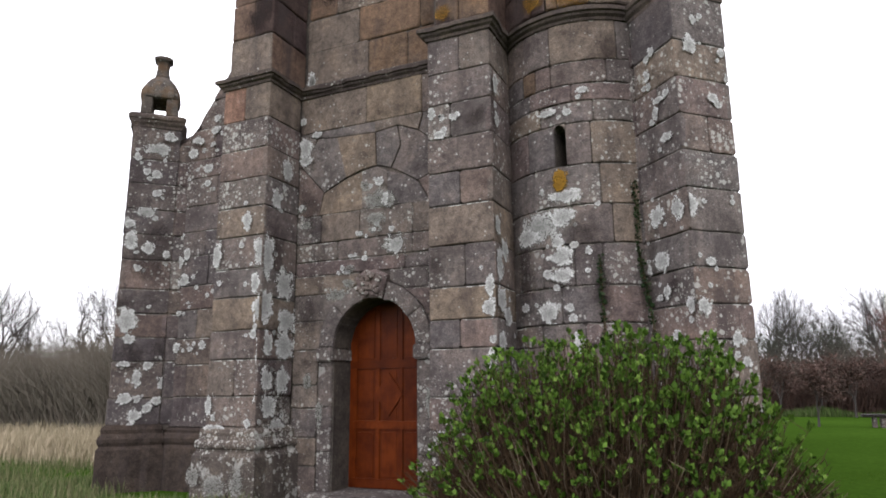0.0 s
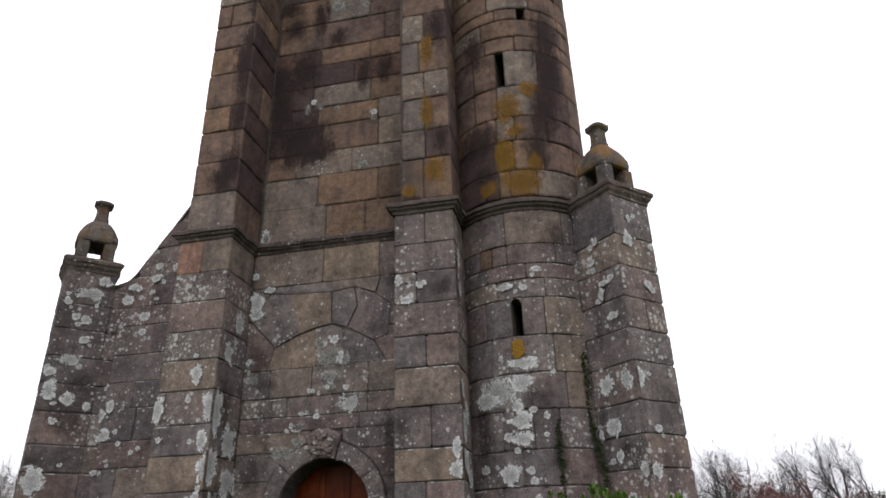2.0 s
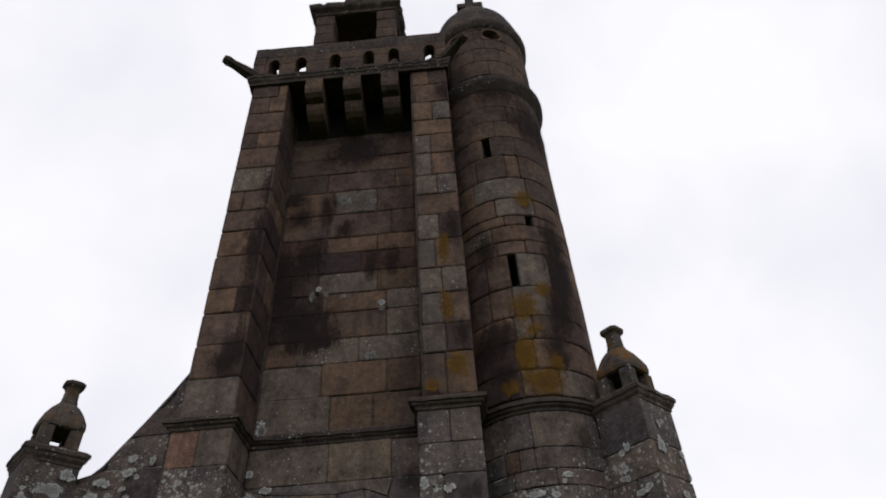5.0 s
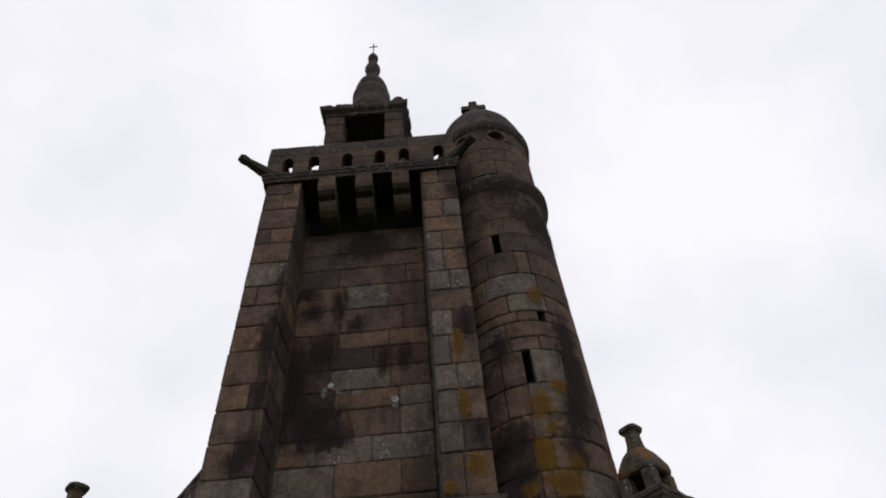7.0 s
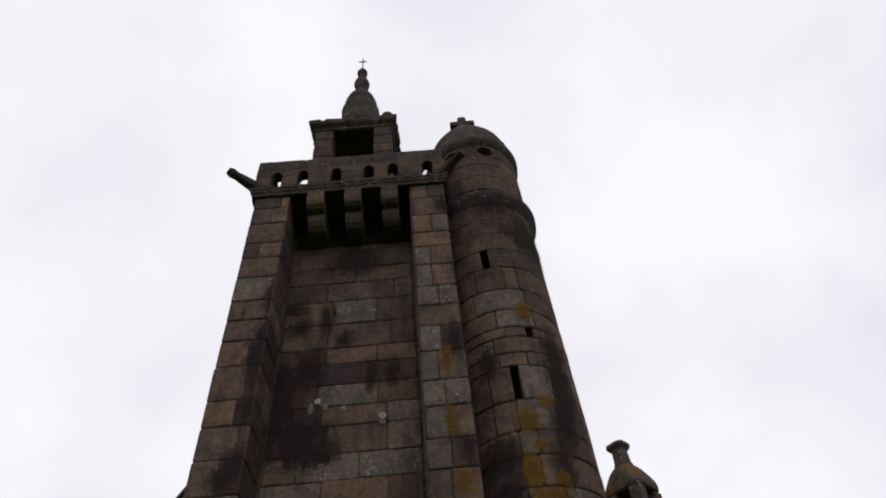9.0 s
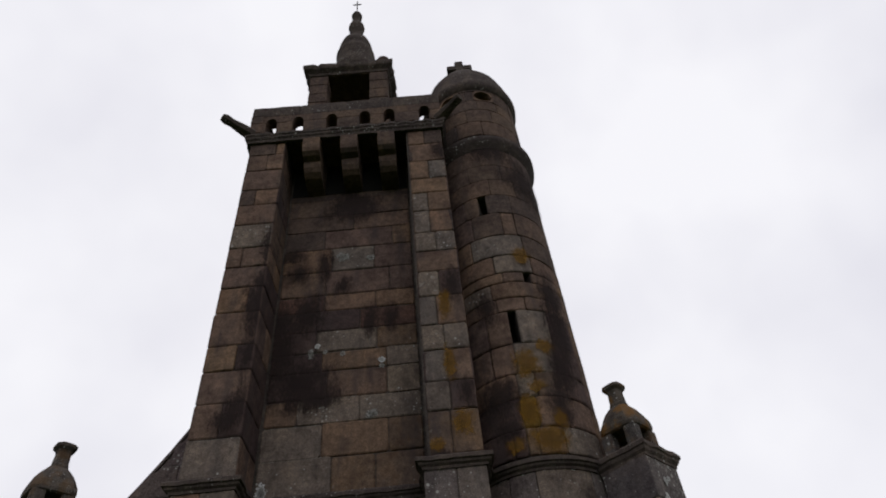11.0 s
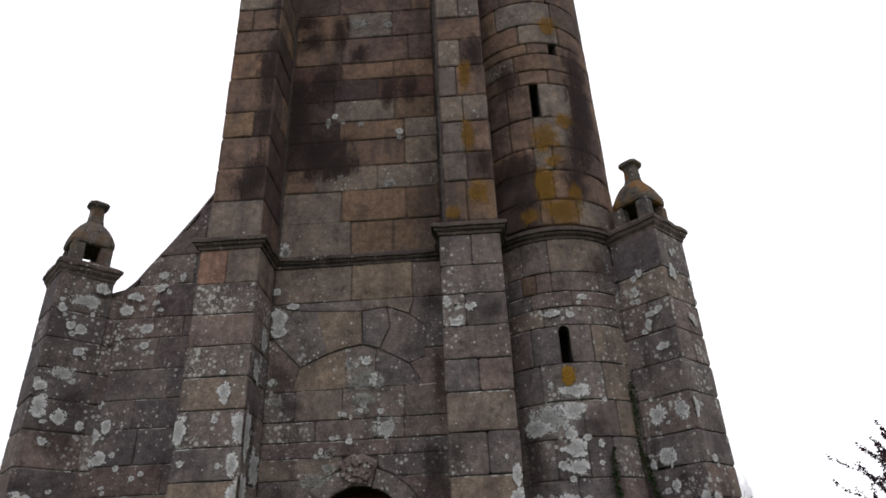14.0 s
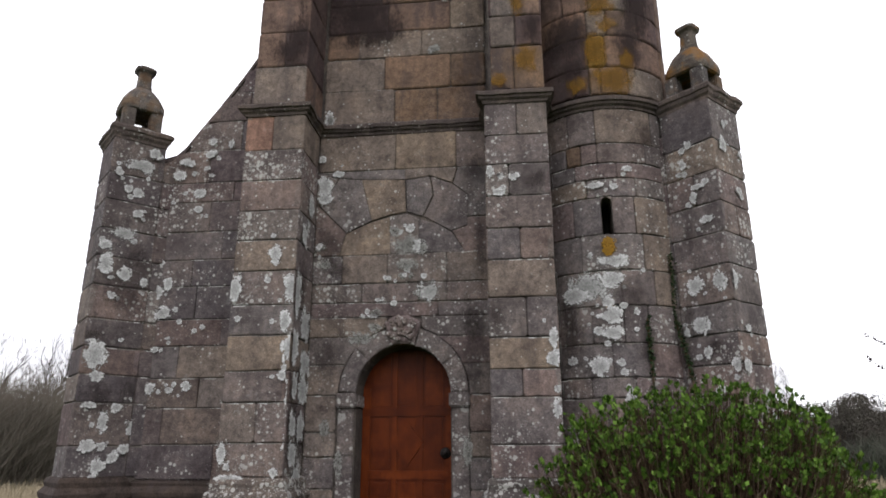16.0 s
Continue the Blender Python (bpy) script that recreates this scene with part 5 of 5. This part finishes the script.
def garden_bench(x, y):
    """A dark slab on two leaning pale stones."""
    z = ground_z(x, y)
    root = thing("garden_bench", (x, y, z), "low bench with a dark slab seat on pale stone legs", "bench")
    part("seat", box_mesh("seat", (x - 0.5, x + 0.5, y - 0.24, y + 0.24, z + 0.36, z + 0.46), M_IRON, 0.025), root, "dark flat slab")
    for dx, w in ((-0.10, 0.07), (0.18, 0.11)):
        part("leg", box_mesh("leg", (x + dx - w, x + dx + w, y - 0.16, y + 0.16, z - 0.05, z + 0.36), M_DRESSED, 0.03), root, "pale rough stone leg")


def stone_post(x, y, h, seed, stout=1.0):
    r = random.Random(seed)
    z = ground_z(x, y)
    verts, faces = [], []
    for k, (t, w) in enumerate(((0, 0.17), (0.35, 0.15), (0.75, 0.13), (0.95, 0.10), (1.0, 0.05))):
        for a in range(8):
            ang = a * math.pi / 4 + 0.2
            rr = stout * w * r.uniform(0.85, 1.12)
            verts.append((x + rr * math.cos(ang), y + rr * math.sin(ang), z - 0.05 + t * h))
    for k in range(4):
        for a in range(8):
            faces.append((k * 8 + a, k * 8 + (a + 1) % 8, k * 8 + 8 + (a + 1) % 8, k * 8 + 8 + a))
    faces.append(tuple(range(32, 40)))
    tagged(new("standing_stone", mesh_of("standing_stone", verts, faces, M_DRESSED)), "rough grey standing stone at the edge of the lawn", "stone", "stones by the lawn")


garden_bench(3.95, 28.7)
stone_post(6.1, 35.5, 0.95, 1, 1.1)
stone_post(6.25, 30.6, 1.15, 2, 1.6)


def thicket(name, label, x0, x1, y0, y1, height, count, material, seed, thick=0.02, lean=0.25):
    """Undergrowth of many separate twigs."""
    r = random.Random(seed)
    sv, sf_ = [], []
    for i in range(count):
        x, y = r.uniform(x0, x1), r.uniform(y0, y1)
        h = height * (0.68 + 0.32 * noise.noise((x * 0.25, y * 0.25, seed))) * r.uniform(0.5, 1.1)
        p = Vector((x, y, ground_z(x, y) - 0.05))
        q = p + Vector((r.gauss(0, lean), r.gauss(0, lean), 1)) * h * 0.6
        tube(sv, sf_, p, q, thick, thick * 0.7)
        for _ in range(3):
            e = q + Vector((r.gauss(0, 0.35), r.gauss(0, 0.35), r.uniform(0.1, 0.5))) * h * 0.55
            tube(sv, sf_, q.lerp(p, r.random() * 0.6), e, thick * 0.6, thick * 0.2)
    return tagged(new(name, mesh_of(name, sv, sf_, material)), label, "undergrowth", kind="stuff")


thicket("brushwood", "tangled grey-brown brushwood and bare scrub", -46, -20, 18, 42, 6.6, 42000, M_HAZEBRUSH, 31, 0.012, 0.45)
thicket("brushwood", "dark brown scrub under the trees", -2, 34, 44, 58, 6.0, 10000, M_BRUSH, 32, 0.035)
thicket("scrub", "low dark scrub at the edge of the grounds", 11, 30, 26, 42, 3.6, 5000, M_EVER, 33, 0.03)
thicket("scrub", "thin grey-brown bare bushes along the boundary", 11.5, 27, 34, 40, 5.6, 9000, M_BRUSH, 35, 0.016, 0.4)
thicket("scrub", "low russet undergrowth behind the lawn", 0, 14, 40, 45, 3.2, 5000, M_RUSSET, 34, 0.025)


def blades(name, label, spots, hmin, hmax, material, seed, width):
    r = random.Random(seed)
    verts, faces = [], []
    for x0, x1, y0, y1, count in spots:
        for i in range(count):
            x, y = r.uniform(x0, x1), r.uniform(y0, y1)
            h = r.uniform(hmin, hmax) * (0.75 + 0.5 * noise.noise((x * 0.5, y * 0.5, seed)))
            a = r.uniform(0, math.pi)
            p = Vector((x, y, ground_z(x, y) - 0.03))
            w = Vector((math.cos(a), math.sin(a), 0)) * width
            bend = Vector((r.gauss(0, 0.22), r.gauss(0, 0.22), 0)) * h
            k = len(verts)
            m = p + Vector((0, 0, h * 0.6)) + bend * 0.35
            verts += [p - w, p + w, m + w * 0.7, m - w * 0.7, p + Vector((0, 0, h)) + bend]
            faces += [(k, k + 1, k + 2, k + 3), (k + 3, k + 2, k + 4)]
    return tagged(new(name, mesh_of(name, verts, faces, material)), label, "grass", kind="stuff")


blades("reeds", "tall pale dry grass", [(-30, -14, 12, 24, 18000), (-20, -11.5, 9.6, 13, 7000), (9, 20, 22, 27, 5000)], 0.28, 0.68, M_REED, 41, 0.012)
blades("grass_tufts", "rough green grass tufts", [(-18, -9.9, 7.0, 11.5, 14000), (-13, -8.6, 4.6, 8.2, 9000), (-8.6, -5.6, 5.6, 6.9, 3500)], 0.08, 0.32, M_ROUGH, 42, 0.006)
blades("grass_tufts", "longer grass strip behind the lawn", [(0, 14, 38.5, 40.5, 6000)], 0.2, 0.6, M_GRASS, 43, 0.02)

blades("turf", "short mown green grass", [(0.3, 5, 6.5, 14, 30000)], 0.025, 0.07, M_TURF, 44, 0.006)

# ---- lichen crusts, ochre growth, damp stains and brown marks on the stone: along, up, half width, half height ----
q = math.sqrt(0.5)
UPW = flat(0, FACE + 0.03, 0, -1)
SURFACES = {
    "front": (front, front_wall, (W0, W1)), "up": (upper, front_wall, (W0, W1)),
    "lb": (flat(0, FACE, 0, -1), b_left, (LX0, LX1)), "rb": (flat(0, FACE, 0, -1), b_right, (RX0, RX1)),
    "lbs": (flat(LX1, FACE, 1, 0), b_left, (0, 0.77)), "rbs": (flat(RX1, FACE, 1, 0), b_right, (0, 0.77)),
    "upr": (UPW, b_right, (RX0 + 0.11, RX1 - 0.02)), "upl": (UPW, b_left, (LX0 + 0.05, LX1 - 0.04)),
    "gable": (gface, gable, (-8.5, -6.9)), "tur": (drum_low, turret, ARC), "tup": (drum_up, turret, ARC),
    "plr": (flat(cor_l[0].x, cor_l[0].y, q, -q), pier_l, (0, 0.75)),
    "prl": (flat(cor_r[3].x, cor_r[3].y, -q, -q), pier_r, (0, 0.75)), "prr": (flat(cor_r[0].x, cor_r[0].y, q, -q), pier_r, (0, 0.75)),
}
SURFACES["lpl"] = (flat(0, FACE - 0.172, 0, -1), b_left, (LX0 - 0.15, LX1 + 0.15))
GROWTH = {"white": ("lichen_patch", M_WHITE), "pale": ("lichen_patch", M_PALE), "ochre": ("ochre_lichen", M_ORANGE), "stain": ("damp_stain", M_STAIN), "shade": ("damp_stain", M_BROWNMARK)}
rs_rng = random.Random(77)
for where, what, spots in (
    ('plr', 'white', [(0.42, 5.42, 0.23, 0.11), (0.43, 4.99, 0.09, 0.09), (0.32, 4.33, 0.19, 0.09), (0.09, 4.11, 0.09, 0.07), (0.12, 3.84, 0.1, 0.15), (0.4, 3.73, 0.1, 0.11), (0.68, 3.64, 0.07, 0.07), (0.16, 2.54, 0.15, 0.22), (0.21, 2.26, 0.1, 0.08), (0.53, 1.86, 0.09, 0.07), (0.37, 1.67, 0.08, 0.16), (0.75, 1.59, 0.1, 0.13), (0.22, 1.35, 0.13, 0.09), (0.38, 1.09, 0.1, 0.11), (0.55, 1.2, 0.1, 0.07), (0.7, 1.31, 0.1, 0.07), (0.17, 1.88, 0.12, 0.05), (0.26, 3.4, 0.07, 0.06), (0.46, 4.66, 0.08, 0.07), (0.29, 5.02, 0.07, 0.07), (0.6, 5.66, 0.11, 0.09), (0.13, 5.25, 0.07, 0.07)]),
    ('gable', 'white', [(-8.48, 5.09, 0.13, 0.11), (-8.24, 5.39, 0.11, 0.08), (-7.88, 5.08, 0.11, 0.08), (-7.88, 4.81, 0.08, 0.06), (-7.74, 5.94, 0.07, 0.08), (-8.64, 4.77, 0.14, 0.09), (-8.57, 4.12, 0.17, 0.1), (-8.21, 3.66, 0.08, 0.1), (-8.39, 3.52, 0.12, 0.13), (-8.24, 3.21, 0.14, 0.11), (-7.76, 2.16, 0.08, 0.07), (-8.29, 2.68, 0.06, 0.05), (-8.29, 2.12, 0.08, 0.09), (-8.11, 2.84, 0.06, 0.04), (-7.44, 5.88, 0.06, 0.11), (-8.12, 5.59, 0.13, 0.08), (-7.79, 5.48, 0.07, 0.06), (-7.61, 2.99, 0.05, 0.05), (-8.02, 2.11, 0.07, 0.04), (-7.77, 5.71, 0.08, 0.07)]),
    ('lb', 'white', [(-6.05, 3.36, 0.12, 0.27), (-6.11, 2.9, 0.08, 0.16), (-6.02, 2.55, 0.11, 0.2), (-6.1, 2.21, 0.07, 0.06), (-5.99, 1.96, 0.07, 0.22), (-5.94, 1.33, 0.09, 0.22), (-6.3, 3.81, 0.09, 0.15), (-6.82, 3.35, 0.09, 0.21), (-6.81, 1.27, 0.06, 0.16), (-6.71, 0.95, 0.19, 0.06), (-6.12, 1.03, 0.06, 0.06), (-5.96, 4.25, 0.05, 0.13)]),
    ('lbs', 'white', [(0.48, 2.93, 0.2, 0.22), (0.55, 2.42, 0.2, 0.18), (0.52, 2.06, 0.21, 0.2), (0.5, 1.58, 0.14, 0.2), (0.22, 1.25, 0.16, 0.16), (0.08, 3.3, 0.12, 0.3), (0.06, 2.59, 0.15, 0.22), (0.22, 4.16, 0.11, 0.14), (0.44, 4.65, 0.12, 0.17), (0.15, 2.1, 0.1, 0.15), (0.15, 1.62, 0.12, 0.16), (0.4, 0.98, 0.18, 0.1)]),
    ('front', 'pale', [(-4.63, 4.12, 0.22, 0.15), (-4.44, 4.07, 0.1, 0.1), (-4.36, 3.42, 0.16, 0.12), (-4.89, 3.64, 0.05, 0.05), (-4.7, 3.66, 0.05, 0.06), (-4.58, 3.66, 0.04, 0.04), (-5.07, 3.14, 0.11, 0.07), (-5.91, 4.12, 0.08, 0.08), (-5.83, 3.86, 0.12, 0.08), (-4.82, 4.34, 0.08, 0.09), (-5.27, 2.78, 0.2, 0.1), (-5.07, 2.94, 0.11, 0.06), (-5.73, 1.56, 0.07, 0.18), (-3.79, 1.27, 0.07, 0.21), (-4.64, 3.83, 0.2, 0.08), (-5.52, 1.12, 0.06, 0.18)]),
    ('front', 'white', [(-5.9, 5.07, 0.12, 0.2), (-5.89, 4.88, 0.13, 0.09), (-5.69, 5.27, 0.12, 0.06), (-4.59, 4.38, 0.07, 0.07), (-4.5, 4.11, 0.07, 0.11), (-4.3, 3.43, 0.16, 0.15), (-5.11, 3.09, 0.08, 0.04), (-5.04, 3.32, 0.05, 0.04), (-4.81, 3.27, 0.05, 0.04), (-4.89, 3.63, 0.04, 0.04), (-4.67, 3.67, 0.04, 0.04), (-5.93, 4.14, 0.06, 0.06)]),
    ('rb', 'white', [(-3.40, 4.88, 0.06, 0.11), (-3.30, 4.58, 0.11, 0.05), (-3.08, 4.80, 0.08, 0.06), (-2.66, 2.62, 0.06, 0.14), (-2.68, 2.36, 0.09, 0.12), (-2.66, 1.74, 0.06, 0.13), (-3.27, 0.92, 0.18, 0.06)]),
    ('rbs', 'white', [(0.07, 3.36, 0.1, 0.14), (0.3, 3.1, 0.13, 0.15), (0.1, 2.9, 0.13, 0.21), (0.12, 2.46, 0.2, 0.16), (0.34, 2.3, 0.15, 0.14), (0.1, 1.98, 0.14, 0.12), (0.09, 5.17, 0.09, 0.15), (0.12, 4.7, 0.1, 0.12)]),
    ('tur', 'white', [(-0.07, 3.67, 0.2, 0.09), (-0.42, 3.33, 0.32, 0.2), (-0.09, 3.42, 0.17, 0.14), (-0.14, 2.95, 0.17, 0.12), (-0.14, 2.72, 0.14, 0.1), (-0.32, 2.29, 0.14, 0.13), (-0.06, 2.35, 0.06, 0.06), (-0.59, 3.24, 0.19, 0.12), (-0.18, 3.12, 0.09, 0.07), (-0.31, 2.76, 0.07, 0.07), (-0.68, 2.39, 0.08, 0.06), (0.04, 1.9, 0.1, 0.1), (-0.25, 4.75, 0.14, 0.05), (0.22, 4.97, 0.08, 0.04)]),
    ('tur', 'ochre', [(-0.1, 3.88, 0.11, 0.15), (-0.12, 3.81, 0.09, 0.11), (-0.15, 3.05, 0.06, 0.07)]),
    ('prl', 'white', [(0.27, 3.32, 0.16, 0.16), (0.6, 3.33, 0.15, 0.18), (0.29, 2.8, 0.18, 0.16), (0.34, 2.46, 0.07, 0.1), (0.7, 2.26, 0.1, 0.12), (0.4, 5.26, 0.1, 0.08), (0.28, 5.01, 0.08, 0.1), (0.55, 4.16, 0.15, 0.07), (0.89, 5.08, 0.04, 0.12), (0.39, 4.49, 0.08, 0.15), (0.09, 2.72, 0.07, 0.11), (0.46, 1.98, 0.1, 0.07), (0.45, 4.63, 0.13, 0.06)]),
    ('prr', 'white', [(0.2, 5.2, 0.14, 0.15), (0.28, 5.52, 0.08, 0.09), (0.64, 5.17, 0.08, 0.07), (0.68, 4.87, 0.05, 0.08), (0.58, 3.4, 0.05, 0.06), (0.07, 2.25, 0.13, 0.13), (0.2, 2.73, 0.11, 0.06), (0.01, 3.32, 0.12, 0.16), (0.46, 1.92, 0.1, 0.12), (0.45, 4.59, 0.1, 0.08), (0.55, 1.69, 0.1, 0.08)]),
    ('up', 'stain', [(-5.48, 8.12, 0.6, 0.47), (-5.42, 9.65, 0.3, 0.47), (-5.9, 9.44, 0.27, 0.51), (-4.8, 10.29, 0.17, 0.22), (-5.18, 10.87, 0.16, 0.44), (-4.3, 9.35, 0.16, 0.35), (-3.92, 9.4, 0.14, 0.32), (-5.16, 7.77, 0.43, 0.18), (-5.86, 11.2, 0.3, 0.19), (-5.7, 10.7, 0.25, 0.25), (-4.66, 12.58, 0.6, 0.48), (-5.83, 8.79, 0.2, 0.38)]),
    ('up', 'pale', [(-4.26, 7.41, 0.16, 0.14), (-5.91, 6.24, 0.1, 0.18), (-5.08, 8.75, 0.06, 0.09), (-4.09, 8.34, 0.1, 0.1), (-4.84, 11.06, 0.23, 0.22), (-4.27, 10.98, 0.16, 0.13), (-5.33, 8.73, 0.1, 0.17), (-4.78, 8.67, 0.09, 0.1)]),
    ('up', 'white', [(-5.92, 6.26, 0.09, 0.15), (-4.10, 8.47, 0.08, 0.07), (-5.22, 8.87, 0.05, 0.06)]),
    ('upr', 'ochre', [(-2.94, 8.83, 0.1, 0.3), (-2.96, 7.67, 0.1, 0.3), (-2.85, 6.6, 0.16, 0.2), (-3.25, 6.28, 0.12, 0.1), (-2.92, 9.0, 0.08, 0.16)]),
    ('upr', 'stain', [(-2.74, 7.12, 0.13, 0.24), (-2.77, 9.32, 0.15, 0.37), (-3.21, 6.13, 0.16, 0.1), (-2.64, 13.21, 0.24, 0.32)]),
    ('upl', 'stain', [(-6.12, 9.22, 0.24, 0.68), (-6.13, 8.25, 0.15, 0.47), (-6.17, 7.28, 0.18, 0.31), (-6.04, 9.74, 0.14, 0.55), (-6.06, 10.76, 0.15, 0.62), (-6.3, 7.0, 0.23, 0.18)]),
    ('plr', 'shade', [(0.44, 3.42, 0.26, 0.24), (0.3, 2.0, 0.21, 0.18), (0.72, 2.1, 0.15, 0.19), (0.12, 2.83, 0.14, 0.11), (0.51, 4.02, 0.15, 0.17)]),
    ('lbs', 'shade', [(0.27, 1.73, 0.19, 0.17), (0.56, 1.38, 0.15, 0.19), (0.5, 2.25, 0.13, 0.16), (0.23, 3.51, 0.17, 0.24)]),
    ('front', 'shade', [(-5.78, 4.12, 0.19, 0.26), (-3.69, 2.44, 0.17, 0.46), (-3.72, 3.06, 0.16, 0.24), (-5.64, 3.77, 0.18, 0.12), (-3.59, 4.13, 0.08, 0.51), (-5.74, 2.47, 0.16, 0.31), (-3.65, 5.27, 0.15, 0.18)]),
    ('tur', 'shade', [(-0.66, 2.68, 0.17, 0.3), (0.15, 3.23, 0.19, 0.15), (0.54, 5.52, 0.12, 0.18), (-0.69, 2.99, 0.12, 0.3), (0.31, 2.5, 0.12, 0.29)]),
    ('prl', 'shade', [(0.12, 2.93, 0.11, 0.29), (0.46, 2.53, 0.1, 0.14), (0.25, 3.97, 0.11, 0.23), (-0.04, 2.3, 0.1, 0.21)]),
    ('rb', 'shade', [(-2.82, 4.73, 0.09, 0.11), (-3.35, 2.91, 0.09, 0.22), (-2.74, 4.74, 0.07, 0.13)]),
    ('tup', 'ochre', [(0.35, 8.03, 0.16, 0.14), (0.01, 7.7, 0.21, 0.28), (-0.09, 6.85, 0.15, 0.25), (0.13, 6.35, 0.28, 0.2), (0.31, 10.12, 0.16, 0.21), (0.35, 6.67, 0.11, 0.16), (-0.38, 6.32, 0.13, 0.11), (0.1, 7.27, 0.14, 0.12)]),
    ('tup', 'stain', [(-0.48, 7.19, 0.35, 0.34), (-0.43, 6.57, 0.21, 0.24), (0.57, 7.59, 0.23, 0.53), (-0.5, 8.98, 0.19, 0.37), (0.73, 8.33, 0.26, 0.79), (0.08, 13.5, 0.49, 0.45), (0.9, 12.47, 0.57, 0.68), (0.4, 6.92, 0.19, 0.41), (0.74, 9.21, 0.25, 0.59)]),
    ('lpl', 'pale', [(-6.5, 0.22, 0.2, 0.16), (-6.12, 0.3, 0.12, 0.2), (-6.85, 0.35, 0.12, 0.14)]),
):
    surf, owner, lim = SURFACES[where]
    kind_name, material = GROWTH[what]
    if what == "ochre" and where == "tur":
        material = M_OCHRE
    for k, (s, z, rs, rz) in enumerate(spots):
        if where == "up" and what == "pale":
            rs, rz = rs * 0.6, rz * 0.6
        if where in ("prl", "prr", "lbs"):
            k_ = 1.12 if where == "lbs" else 0.78
            rs, rz = rs * k_, rz * k_
        if what == "white":
            for _ in range(1 if k % 3 else 2):
                a, far, small = rs_rng.uniform(0, 6.28), rs_rng.uniform(1.3, 2.6), rs_rng.uniform(0.022, 0.06)
                s1, z1 = s + rs * far * math.cos(a), z + rz * far * math.sin(a)
                if lim[0] + 0.02 < s1 < lim[1] - 0.02 and z1 < 5.75:
                    patch(surf, s1, z1, small, small * rs_rng.uniform(0.7, 1.2), material, owner, kind_name, 0.019, lim)
        patch(surf, s, z, rs, rz, M_CRUST if what == "white" and rs > (0.25 if where == "tur" else 0.155) and where in ("tur", "prl", "prr", "plr", "front") else material, owner, kind_name, 0.02 + 0.0012 * k + (0.004 if what not in ("stain", "shade") else 0), lim)
